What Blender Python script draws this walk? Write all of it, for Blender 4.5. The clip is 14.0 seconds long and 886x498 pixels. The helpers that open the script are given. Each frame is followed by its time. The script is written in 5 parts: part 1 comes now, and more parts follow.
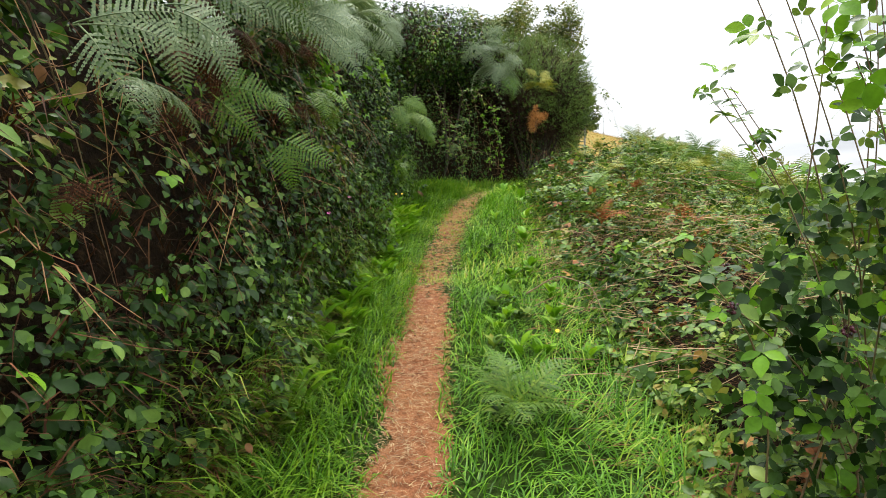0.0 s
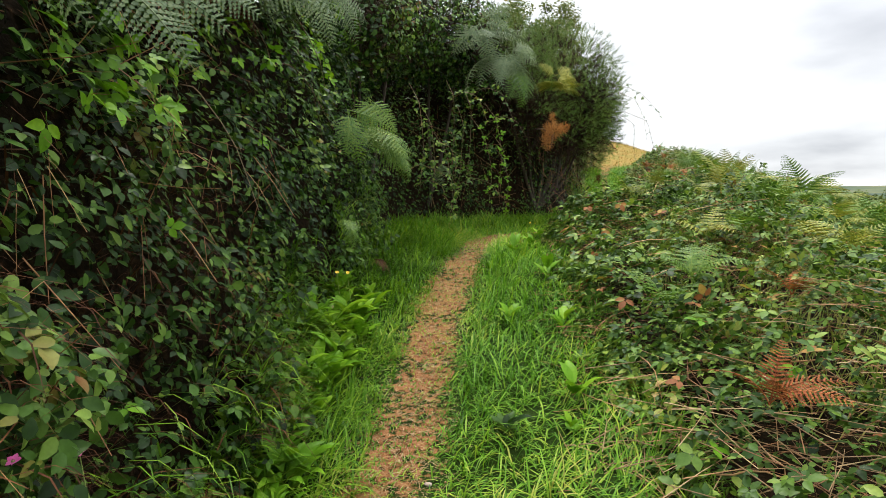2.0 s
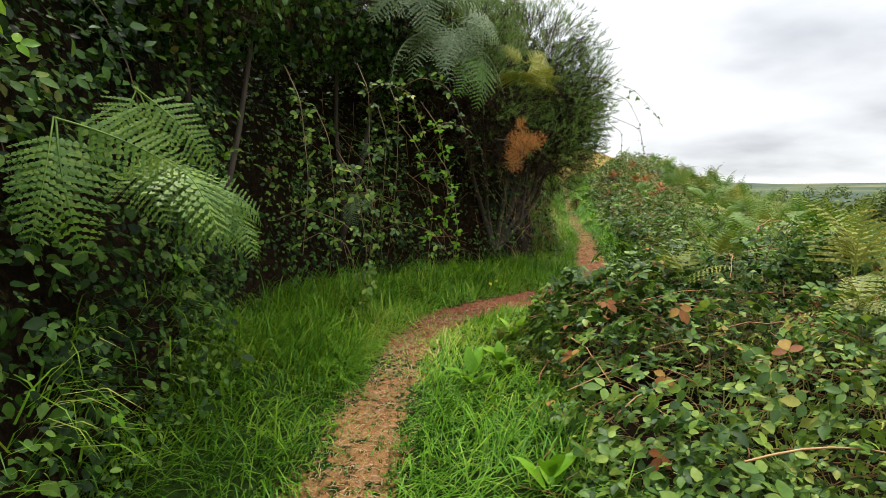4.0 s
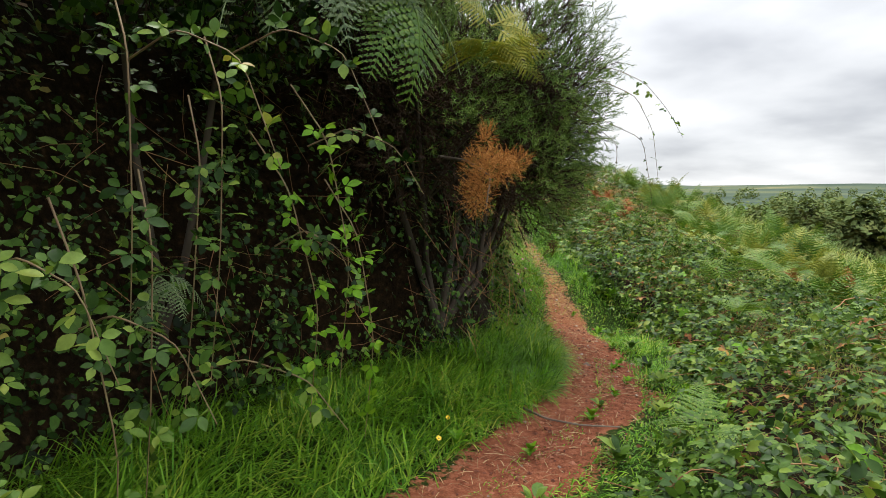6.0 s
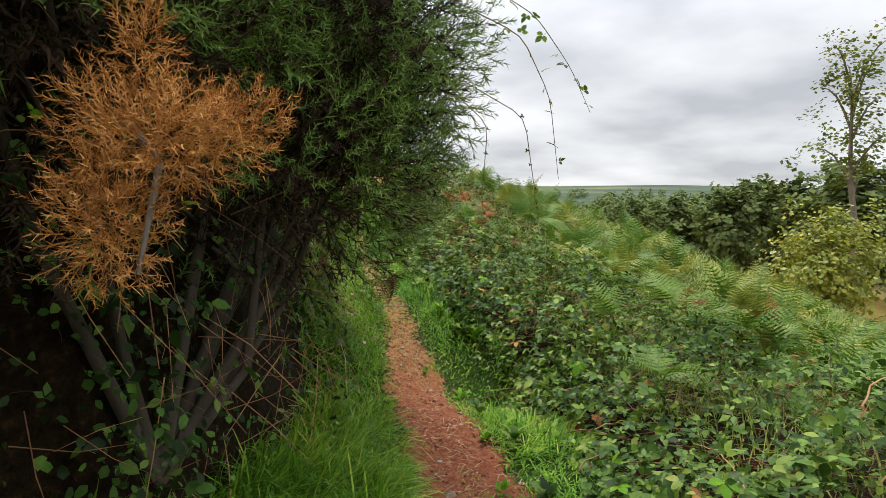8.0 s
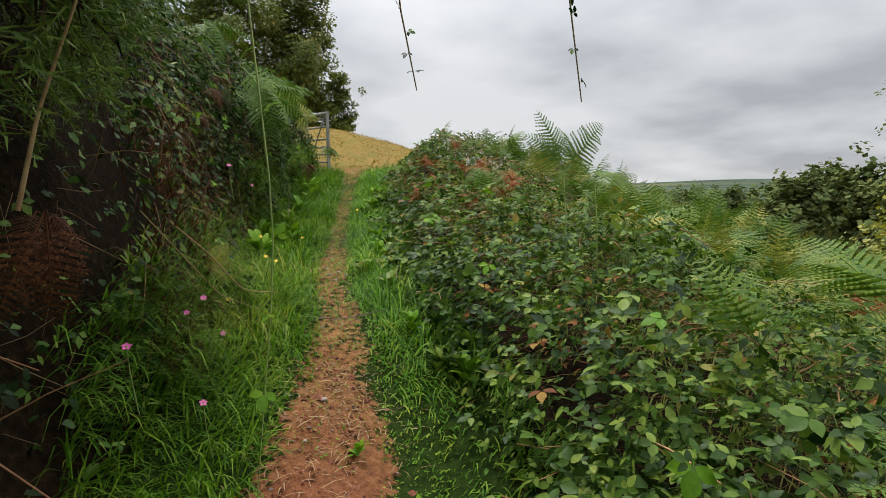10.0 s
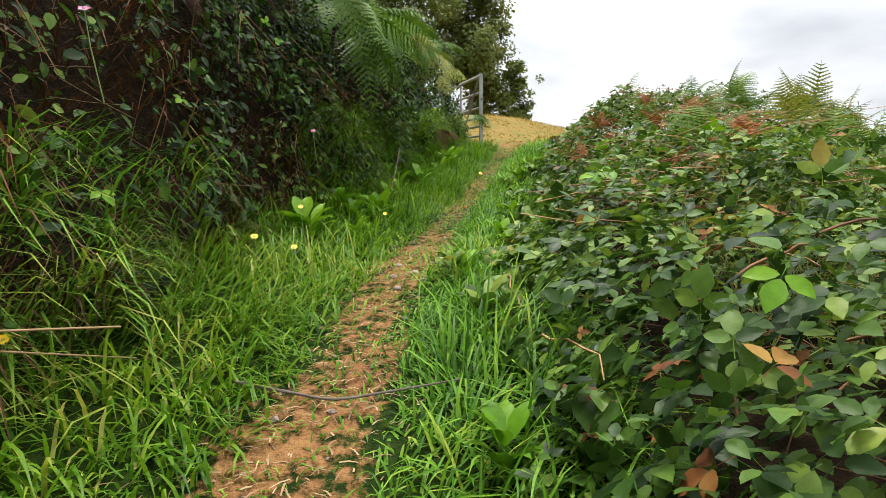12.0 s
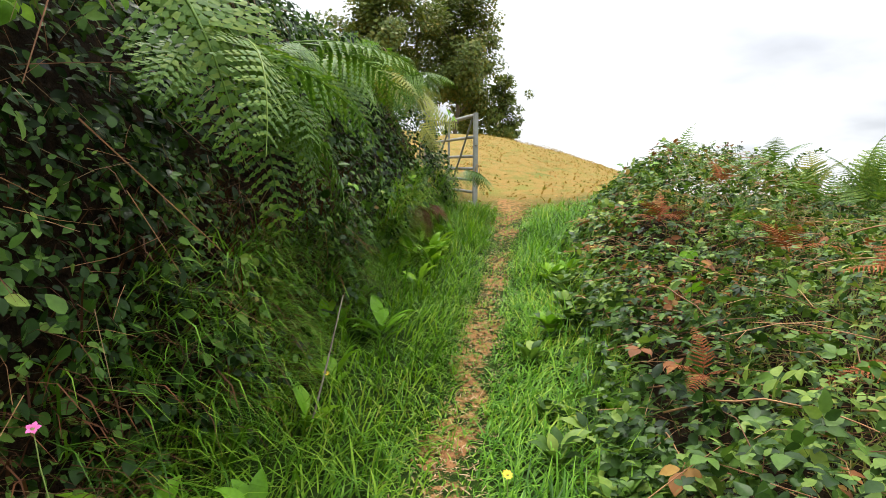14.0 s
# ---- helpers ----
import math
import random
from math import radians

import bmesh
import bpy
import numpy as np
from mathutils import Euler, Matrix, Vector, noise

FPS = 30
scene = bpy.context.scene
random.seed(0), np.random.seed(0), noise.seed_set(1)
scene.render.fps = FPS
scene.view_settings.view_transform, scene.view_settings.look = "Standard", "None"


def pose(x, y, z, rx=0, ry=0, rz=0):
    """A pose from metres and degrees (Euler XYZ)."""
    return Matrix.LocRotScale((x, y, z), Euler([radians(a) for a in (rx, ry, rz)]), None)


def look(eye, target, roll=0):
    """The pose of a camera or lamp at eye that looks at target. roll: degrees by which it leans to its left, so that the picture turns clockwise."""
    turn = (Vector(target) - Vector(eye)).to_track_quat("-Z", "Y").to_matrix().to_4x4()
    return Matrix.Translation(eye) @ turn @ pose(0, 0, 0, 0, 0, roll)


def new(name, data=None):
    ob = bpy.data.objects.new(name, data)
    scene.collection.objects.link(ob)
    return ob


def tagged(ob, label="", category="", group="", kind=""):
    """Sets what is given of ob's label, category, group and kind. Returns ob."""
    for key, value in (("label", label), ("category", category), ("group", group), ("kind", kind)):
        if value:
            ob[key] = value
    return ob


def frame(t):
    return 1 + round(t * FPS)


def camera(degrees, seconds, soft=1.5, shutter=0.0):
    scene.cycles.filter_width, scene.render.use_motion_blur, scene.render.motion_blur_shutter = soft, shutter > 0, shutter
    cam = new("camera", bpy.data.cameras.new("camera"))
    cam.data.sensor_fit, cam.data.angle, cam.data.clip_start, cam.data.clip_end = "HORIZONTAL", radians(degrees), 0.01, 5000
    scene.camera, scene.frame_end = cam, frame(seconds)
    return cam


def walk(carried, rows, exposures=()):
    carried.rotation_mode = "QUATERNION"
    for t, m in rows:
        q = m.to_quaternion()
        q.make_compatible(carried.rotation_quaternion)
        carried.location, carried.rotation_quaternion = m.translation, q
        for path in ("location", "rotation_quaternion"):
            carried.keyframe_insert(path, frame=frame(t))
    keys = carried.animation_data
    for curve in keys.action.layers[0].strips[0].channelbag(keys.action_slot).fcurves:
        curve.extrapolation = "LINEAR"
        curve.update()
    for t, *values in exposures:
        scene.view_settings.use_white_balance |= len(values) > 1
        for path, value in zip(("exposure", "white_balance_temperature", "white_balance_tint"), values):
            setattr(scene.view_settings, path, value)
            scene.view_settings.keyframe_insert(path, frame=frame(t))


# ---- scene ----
cam = camera(76.0, 14.0, 0.8)
PATH = [
    (0, (0.018, 0.015, 1.443), (0.015, 2.007, 1.266), 0.3),
    (0.5, (-0.018, 0.878, 1.623), (-0.026, 2.871, 1.449), 0.4),
    (1, (0.069, 1.676, 1.787), (0.062, 3.668, 1.61), 0.7),
    (1.5, (0.069, 2.438, 1.912), (0.081, 4.43, 1.732), 0.7),
    (2, (0.106, 3.151, 2.055), (0.141, 5.143, 1.877), 0.8),
    (2.5, (0.203, 3.875, 2.194), (0.286, 5.865, 2.014), 0.9),
    (3, (0.248, 4.659, 2.267), (0.395, 6.645, 2.078), 1.3),
    (3.5, (0.349, 5.385, 2.37), (0.536, 7.368, 2.186), 1.5),
    (3.7, (0.382, 5.631, 2.449), (0.585, 7.611, 2.261), 1.3),
    (5.8, (0.834, 8.409, 2.897), (1.247, 10.357, 2.713), 0.9),
    (6, (0.879, 8.631, 2.92), (1.335, 10.57, 2.739), 0.9),
    (6.5, (1.111, 9.182, 3.004), (1.699, 11.085, 2.819), 0.9),
    (7, (1.305, 9.695, 2.967), (2.058, 11.538, 2.784), 1.0),
    (7.5, (1.54, 10.141, 2.983), (2.43, 11.923, 2.803), 0.9),
    (7.7, (1.662, 10.321, 3.0), (2.598, 12.079, 2.82), 1.0),
    (9.8, (3.27, 12.468, 2.629), (4.116, 14.274, 2.475), -1.1),
    (10, (3.409, 12.605, 2.562), (4.201, 14.434, 2.399), -0.9),
    (10.5, (3.783, 13.081, 2.478), (4.357, 14.99, 2.314), -0.6),
    (11, (4.011, 13.66, 2.416), (4.374, 15.62, 2.252), -0.3),
    (11.5, (4.188, 14.125, 2.307), (4.405, 16.106, 2.135), -0.2),
    (12, (4.328, 14.685, 2.321), (4.525, 16.668, 2.153), -0.6),
    (12.5, (4.288, 15.281, 2.493), (4.488, 17.265, 2.336), -0.7),
    (13, (4.384, 15.904, 2.854), (4.597, 17.887, 2.703), 0.1),
    (13.5, (4.496, 16.455, 3.035), (4.725, 18.436, 2.889), 0.2),
    (14, (4.585, 16.967, 3.207), (4.842, 18.945, 3.066), 0.5),
]

EXPOSURES = [(0.0, 0.5), (1.5, 0.35), (3.5, 0.25), (6.0, 0.2), (7.5, 0.15), (10.0, -0.3), (11.0, -0.38), (12.0, 0.3), (12.5, 0.7), (13.0, 0.7), (14.0, 0.44)]
walk(cam, [(t, look(eye, target, roll)) for t, eye, target, roll in PATH], EXPOSURES)

# ---------------------------------------------------------------- world and sun
SUN_ELEVATION, SUN_AZIMUTH = 70.0, 350.0    # degrees above the horizon; degrees clockwise from +y


def make_world():
    world = bpy.data.worlds.new("overcast_sky")
    scene.world = world
    world.use_nodes = True
    nt = world.node_tree
    nt.nodes.clear()
    out = nt.nodes.new("ShaderNodeOutputWorld")
    bg = nt.nodes.new("ShaderNodeBackground")
    bg.inputs["Strength"].default_value = 1.0
    sky = nt.nodes.new("ShaderNodeTexSky")
    sky.sky_type = "NISHITA"
    sky.sun_disc = False
    sky.sun_elevation = radians(SUN_ELEVATION)
    sky.sun_rotation = radians(SUN_AZIMUTH)
    dim = nt.nodes.new("ShaderNodeMix")
    dim.data_type, dim.blend_type = "RGBA", "MULTIPLY"
    dim.inputs[0].default_value = 1.0
    dim.inputs[7].default_value = (0.1, 0.1, 0.1, 1)
    nt.links.new(sky.outputs["Color"], dim.inputs[6])
    # a broken grey cloud deck over the blue, drawn out towards the horizon
    co = nt.nodes.new("ShaderNodeTexCoord")
    sep = nt.nodes.new("ShaderNodeSeparateXYZ")
    nt.links.new(co.outputs["Generated"], sep.inputs[0])
    lift = nt.nodes.new("ShaderNodeMath")
    lift.operation = "ADD"
    lift.inputs[1].default_value = 0.22
    nt.links.new(sep.outputs["Z"], lift.inputs[0])
    low = nt.nodes.new("ShaderNodeMath")
    low.operation = "MAXIMUM"
    low.inputs[1].default_value = 0.06
    nt.links.new(lift.outputs[0], low.inputs[0])
    div = nt.nodes.new("ShaderNodeVectorMath")
    div.operation = "DIVIDE"
    comb = nt.nodes.new("ShaderNodeCombineXYZ")
    for i in range(3):
        nt.links.new(low.outputs[0], comb.inputs[i])
    nt.links.new(co.outputs["Generated"], div.inputs[0])
    nt.links.new(comb.outputs[0], div.inputs[1])
    n1 = nt.nodes.new("ShaderNodeTexNoise")
    n1.inputs["Scale"].default_value = 1.3
    n1.inputs["Detail"].default_value = 5
    n1.inputs["Roughness"].default_value = 0.45
    nt.links.new(div.outputs[0], n1.inputs["Vector"])
    ramp = nt.nodes.new("ShaderNodeValToRGB")
    e = ramp.color_ramp.elements
    e[0].position, e[0].color = 0.33, (0.55, 0.565, 0.6, 1)
    e[1].position, e[1].color = 0.62, (0.98, 0.985, 1.0, 1)
    mid = ramp.color_ramp.elements.new(0.48)
    mid.color = (0.8, 0.815, 0.84, 1)
    nt.links.new(n1.outputs["Fac"], ramp.inputs["Fac"])
    mix = nt.nodes.new("ShaderNodeMix")
    mix.data_type = "RGBA"
    mix.inputs[0].default_value = 0.9
    nt.links.new(dim.outputs[2], mix.inputs[6])
    nt.links.new(ramp.outputs["Color"], mix.inputs[7])
    # an overcast sky is about three times as bright overhead as at the horizon
    dome = nt.nodes.new("ShaderNodeMapRange")
    dome.interpolation_type = "SMOOTHSTEP"
    for i, value in ((1, 0.15), (2, 0.9), (3, 1.0), (4, 3.2)):
        dome.inputs[i].default_value = value
    nt.links.new(sep.outputs["Z"], dome.inputs[0])
    nt.links.new(mix.outputs[2], bg.inputs["Color"])
    nt.links.new(dome.outputs[0], bg.inputs["Strength"])
    nt.links.new(bg.outputs[0], out.inputs["Surface"])


make_world()
sun_data = bpy.data.lights.new("sun", "SUN")
sun_data.energy, sun_data.angle, sun_data.color = 2.3, radians(12), (1.0, 0.95, 0.86)
sun = new("sun", sun_data)
a = radians(SUN_AZIMUTH)
c = math.cos(radians(SUN_ELEVATION))
sun.matrix_world = look((c * math.sin(a) * 40, c * math.cos(a) * 40, 40), (0, 0, 40 - 40 * math.sin(radians(SUN_ELEVATION))))

# ---------------------------------------------------------------- materials


def base_nodes(name, rough, spec=0.5):
    m = bpy.data.materials.new(name)
    m.use_nodes = True
    nt = m.node_tree
    b = nt.nodes["Principled BSDF"]
    b.inputs["Roughness"].default_value = rough
    b.inputs["Specular IOR Level"].default_value = spec
    return m, nt, b


def ramp_node(nt, stops):
    r = nt.nodes.new("ShaderNodeValToRGB")
    r.color_ramp.interpolation = "LINEAR"
    els = r.color_ramp.elements
    for i, (p, col) in enumerate(stops):
        el = els[i] if i < 2 else els.new(p)
        el.position, el.color = p, (*col, 1)
    return r


def noise_node(nt, scale, detail=3, rough=0.55, vec=None):
    n = nt.nodes.new("ShaderNodeTexNoise")
    n.inputs["Scale"].default_value = scale
    n.inputs["Detail"].default_value = detail
    n.inputs["Roughness"].default_value = rough
    if vec is None:
        g = nt.nodes.new("ShaderNodeNewGeometry")
        vec = g.outputs["Position"]
    nt.links.new(vec, n.inputs["Vector"])
    return n


def math_node(nt, op, a, b=None):
    n = nt.nodes.new("ShaderNodeMath")
    n.operation = op
    for i, v in enumerate((a, b)):
        if v is None:
            continue
        if isinstance(v, (int, float)):
            n.inputs[i].default_value = v
        else:
            nt.links.new(v, n.inputs[i])
    return n.outputs[0]


def mix_rgb(nt, fac, a, b, blend="MIX"):
    n = nt.nodes.new("ShaderNodeMix")
    n.data_type, n.blend_type = "RGBA", blend
    for i, v in ((0, fac), (6, a), (7, b)):
        if isinstance(v, (int, float)):
            n.inputs[i].default_value = v
        elif isinstance(v, tuple):
            n.inputs[i].default_value = (*v, 1)
        else:
            nt.links.new(v, n.inputs[i])
    return n.outputs[2]


def leaf_material(name, stops, rough=0.45, through_light=0.2, spec=0.13, patch=1.3, vein=60.0):
    """Foliage: a colour for each leaf out of the stops, patches of growth, light that passes through."""
    m, nt, b = base_nodes(name, rough, spec)
    g = nt.nodes.new("ShaderNodeNewGeometry")
    o = nt.nodes.new("ShaderNodeObjectInfo")
    r = math_node(nt, "FRACT", math_node(nt, "ADD", g.outputs["Random Per Island"], o.outputs["Random"]))
    n = noise_node(nt, patch, 2)
    k = math_node(nt, "ADD", math_node(nt, "MULTIPLY", r, 0.7), math_node(nt, "MULTIPLY", math_node(nt, "SUBTRACT", n.outputs["Fac"], 0.36), 1.0))
    ramp = ramp_node(nt, stops)
    nt.links.new(k, ramp.inputs["Fac"])
    fine = noise_node(nt, vein, 3)
    col = mix_rgb(nt, 0.35, ramp.outputs["Color"], fine.outputs["Fac"], "OVERLAY")
    nt.links.new(col, b.inputs["Base Color"])
    bump = nt.nodes.new("ShaderNodeBump")
    bump.inputs["Strength"].default_value = 0.25
    bump.inputs["Distance"].default_value = 0.004
    nt.links.new(fine.outputs["Fac"], bump.inputs["Height"])
    nt.links.new(bump.outputs[0], b.inputs["Normal"])
    tr = nt.nodes.new("ShaderNodeBsdfTranslucent")
    nt.links.new(mix_rgb(nt, 1.0, col, (1.0, 1.0, 0.55), "MULTIPLY"), tr.inputs["Color"])
    ms = nt.nodes.new("ShaderNodeMixShader")
    ms.inputs[0].default_value = through_light
    nt.links.new(b.outputs[0], ms.inputs[1])
    nt.links.new(tr.outputs[0], ms.inputs[2])
    nt.links.new(ms.outputs[0], nt.nodes["Material Output"].inputs["Surface"])
    return m


def plain_material(name, stops, rough=0.75, scale=14.0, stretch=(1, 1, 1), bump=0.3, metallic=0.0):
    """Bark, dead stalks, stone, metal: a two-scale mottle with fine relief."""
    m, nt, b = base_nodes(name, rough, 0.35)
    b.inputs["Metallic"].default_value = metallic
    g = nt.nodes.new("ShaderNodeNewGeometry")
    mp = nt.nodes.new("ShaderNodeVectorMath")
    mp.operation = "MULTIPLY"
    mp.inputs[1].default_value = stretch
    nt.links.new(g.outputs["Position"], mp.inputs[0])
    n1 = noise_node(nt, scale, 4, 0.6, mp.outputs[0])
    n2 = noise_node(nt, scale * 7, 3, 0.6, mp.outputs[0])
    k = math_node(nt, "ADD", math_node(nt, "MULTIPLY", n1.outputs["Fac"], 0.6), math_node(nt, "MULTIPLY", n2.outputs["Fac"], 0.3))
    k = math_node(nt, "ADD", k, math_node(nt, "MULTIPLY", math_node(nt, "SUBTRACT", g.outputs["Random Per Island"], 0.4), 0.5))
    r = ramp_node(nt, stops)
    nt.links.new(k, r.inputs["Fac"])
    nt.links.new(r.outputs["Color"], b.inputs["Base Color"])
    bp = nt.nodes.new("ShaderNodeBump")
    bp.inputs["Strength"].default_value = bump
    bp.inputs["Distance"].default_value = 0.01
    nt.links.new(n2.outputs["Fac"], bp.inputs["Height"])
    nt.links.new(bp.outputs[0], b.inputs["Normal"])
    return m


MAT = {}
MAT["bramble"] = leaf_material("bramble_leaf", [(0.0, (0.007, 0.021, 0.004)), (0.3, (0.036, 0.081, 0.014)), (0.6, (0.098, 0.182, 0.028)), (0.88, (0.23, 0.31, 0.052)), (1.0, (0.36, 0.25, 0.07))], 0.4, 0.28, 0.17)
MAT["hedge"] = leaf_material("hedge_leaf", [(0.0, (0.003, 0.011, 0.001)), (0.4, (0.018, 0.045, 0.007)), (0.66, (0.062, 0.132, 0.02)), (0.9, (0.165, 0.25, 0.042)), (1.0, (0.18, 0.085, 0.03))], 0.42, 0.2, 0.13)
MAT["bright"] = leaf_material("young_leaf", [(0.0, (0.0688, 0.168, 0.0099)), (0.5, (0.127, 0.281, 0.0149)), (1.0, (0.23, 0.382, 0.0198))], 0.4, 0.3)
MAT["autumn"] = leaf_material("turning_leaf", [(0.0, (0.13, 0.05, 0.02)), (0.5, (0.22, 0.085, 0.028)), (0.8, (0.33, 0.2, 0.045)), (1.0, (0.16, 0.17, 0.05))], 0.55, 0.2)
MAT["dead"] = leaf_material("dead_bracken", [(0.0, (0.025, 0.011, 0.006)), (0.5, (0.065, 0.026, 0.012)), (1.0, (0.17, 0.07, 0.03))], 0.7, 0.15, 0.1)
MAT["rust"] = leaf_material("rusty_bracken", [(0.0, (0.12, 0.034, 0.014)), (0.5, (0.28, 0.085, 0.03)), (1.0, (0.46, 0.18, 0.065))], 0.7, 0.2)
MAT["grass"] = leaf_material("grass_blade", [(0.0, (0.03, 0.09, 0.006)), (0.35, (0.085, 0.225, 0.016)), (0.7, (0.2, 0.39, 0.032)), (0.92, (0.42, 0.47, 0.07)), (1.0, (0.55, 0.43, 0.2))], 0.42, 0.35, 0.15, 0.9, 30)
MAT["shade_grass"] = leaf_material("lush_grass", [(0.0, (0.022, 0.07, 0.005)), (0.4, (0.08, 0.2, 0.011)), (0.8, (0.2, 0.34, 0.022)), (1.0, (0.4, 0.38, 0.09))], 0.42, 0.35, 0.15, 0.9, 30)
MAT["field_grass"] = leaf_material("dry_field_grass", [(0.0, (0.15, 0.16, 0.03)), (0.4, (0.27, 0.175, 0.05)), (0.75, (0.34, 0.2, 0.065)), (1.0, (0.2, 0.21, 0.04))], 0.6, 0.4, 0.1, 0.5, 20)
MAT["slope_grass"] = leaf_material("yellow_green_grass", [(0.0, (0.1, 0.17, 0.03)), (0.5, (0.2, 0.26, 0.045)), (0.85, (0.32, 0.32, 0.07)), (1.0, (0.4, 0.28, 0.1))], 0.55, 0.25, 0.25, 0.5, 20)
MAT["fern"] = leaf_material("bracken_frond", [(0.0, (0.05, 0.125, 0.014)), (0.5, (0.1, 0.2, 0.02)), (1.0, (0.2, 0.28, 0.03))], 0.5, 0.3, 0.4)
MAT["fern_grey"] = leaf_material("bracken_frond_bluish", [(0.0, (0.07, 0.12, 0.05)), (0.5, (0.14, 0.2, 0.09)), (1.0, (0.24, 0.3, 0.14))], 0.45, 0.25, 0.3)
MAT["gorse"] = leaf_material("gorse_spines", [(0.0, (0.05, 0.1, 0.02)), (0.5, (0.11, 0.185, 0.036)), (1.0, (0.22, 0.3, 0.06))], 0.5, 0.15)
MAT["gorse_dead"] = leaf_material("withered_gorse", [(0.0, (0.22, 0.08, 0.02)), (0.5, (0.5, 0.22, 0.06)), (1.0, (0.72, 0.4, 0.14))], 0.7, 0.2, 0.2, 6.0)
MAT["oak"] = leaf_material("oak_leaf", [(0.0, (0.07, 0.11, 0.022)), (0.5, (0.13, 0.18, 0.035)), (0.85, (0.21, 0.21, 0.045)), (1.0, (0.3, 0.23, 0.055))], 0.5, 0.3, 0.3, 0.35)
MAT["wood_far"] = leaf_material("woodland_leaf", [(0.0, (0.075, 0.11, 0.042)), (0.5, (0.115, 0.155, 0.055)), (1.0, (0.18, 0.19, 0.065))], 0.9, 0.15, 0.05, 0.03)
MAT["yellow_shrub"] = leaf_material("yellowing_shrub_leaf", [(0.0, (0.12, 0.17, 0.03)), (0.5, (0.24, 0.27, 0.04)), (1.0, (0.4, 0.36, 0.05))], 0.5, 0.25, 0.4)
# dead shoots whose brown is sunk towards black to paint the bushes' inner shade
MAT["shade_core"] = leaf_material("darkened_dead_core", [(0.0, (0.022, 0.014, 0.01)), (0.6, (0.045, 0.028, 0.018)), (1.0, (0.08, 0.05, 0.03))], 0.9, 0.0, 0.1)
MAT["cane"] = plain_material("bramble_cane", [(0.2, (0.1, 0.05, 0.03)), (0.55, (0.18, 0.12, 0.06)), (0.8, (0.26, 0.22, 0.1))], 0.6, 5)
MAT["green_stem"] = plain_material("green_stem", [(0.2, (0.12, 0.2, 0.05)), (0.7, (0.28, 0.33, 0.1))], 0.5, 6)
MAT["straw"] = plain_material("dry_straw", [(0.15, (0.13, 0.075, 0.036)), (0.5, (0.3, 0.19, 0.09)), (0.85, (0.5, 0.36, 0.19))], 0.7, 9, bump=0.1)
MAT["bark"] = plain_material("bark", [(0.2, (0.06, 0.045, 0.035)), (0.5, (0.14, 0.11, 0.085)), (0.8, (0.24, 0.21, 0.17))], 0.85, 5, (1, 1, 0.25), 0.6)
MAT["dead_stem"] = plain_material("dead_stem", [(0.2, (0.12, 0.05, 0.025)), (0.5, (0.28, 0.13, 0.055)), (0.85, (0.45, 0.27, 0.12))], 0.7, 6)
MAT["gate"] = plain_material("galvanised_gate_steel", [(0.2, (0.12, 0.12, 0.1)), (0.5, (0.22, 0.225, 0.2)), (0.85, (0.34, 0.34, 0.31))], 0.6, 6, bump=0.15, metallic=0.3)
MAT["dark_bark"] = plain_material("dark_bark", [(0.2, (0.025, 0.018, 0.013)), (0.5, (0.055, 0.042, 0.03)), (0.85, (0.1, 0.08, 0.06))], 0.9, 5, (1, 1, 0.25), 0.6)
MAT["post"] = plain_material("weathered_post", [(0.2, (0.1, 0.085, 0.065)), (0.5, (0.22, 0.2, 0.16)), (0.8, (0.32, 0.3, 0.25))], 0.85, 6, (1, 1, 0.2), 0.6)
MAT["iron"] = plain_material("rusty_iron", [(0.2, (0.09, 0.035, 0.02)), (0.6, (0.22, 0.09, 0.04)), (0.85, (0.34, 0.17, 0.08))], 0.8, 12)
MAT["stone"] = plain_material("pale_stone", [(0.2, (0.14, 0.09, 0.07)), (0.5, (0.26, 0.19, 0.15)), (0.85, (0.4, 0.33, 0.28))], 0.8, 20)
MAT["pink"] = plain_material("pink_petal", [(0.2, (0.5, 0.06, 0.22)), (0.8, (0.75, 0.16, 0.42))], 0.5, 40, bump=0.05)
MAT["yellow"] = plain_material("yellow_petal", [(0.2, (0.75, 0.42, 0.02)), (0.8, (0.9, 0.62, 0.03))], 0.5, 40, bump=0.05)
MAT["white"] = plain_material("white_petal", [(0.2, (0.7, 0.7, 0.66)), (0.8, (0.85, 0.85, 0.82))], 0.5, 40, bump=0.05)
MAT["berry"] = plain_material("dark_berry", [(0.2, (0.012, 0.006, 0.008)), (0.8, (0.07, 0.012, 0.02))], 0.25, 40, bump=0.1)

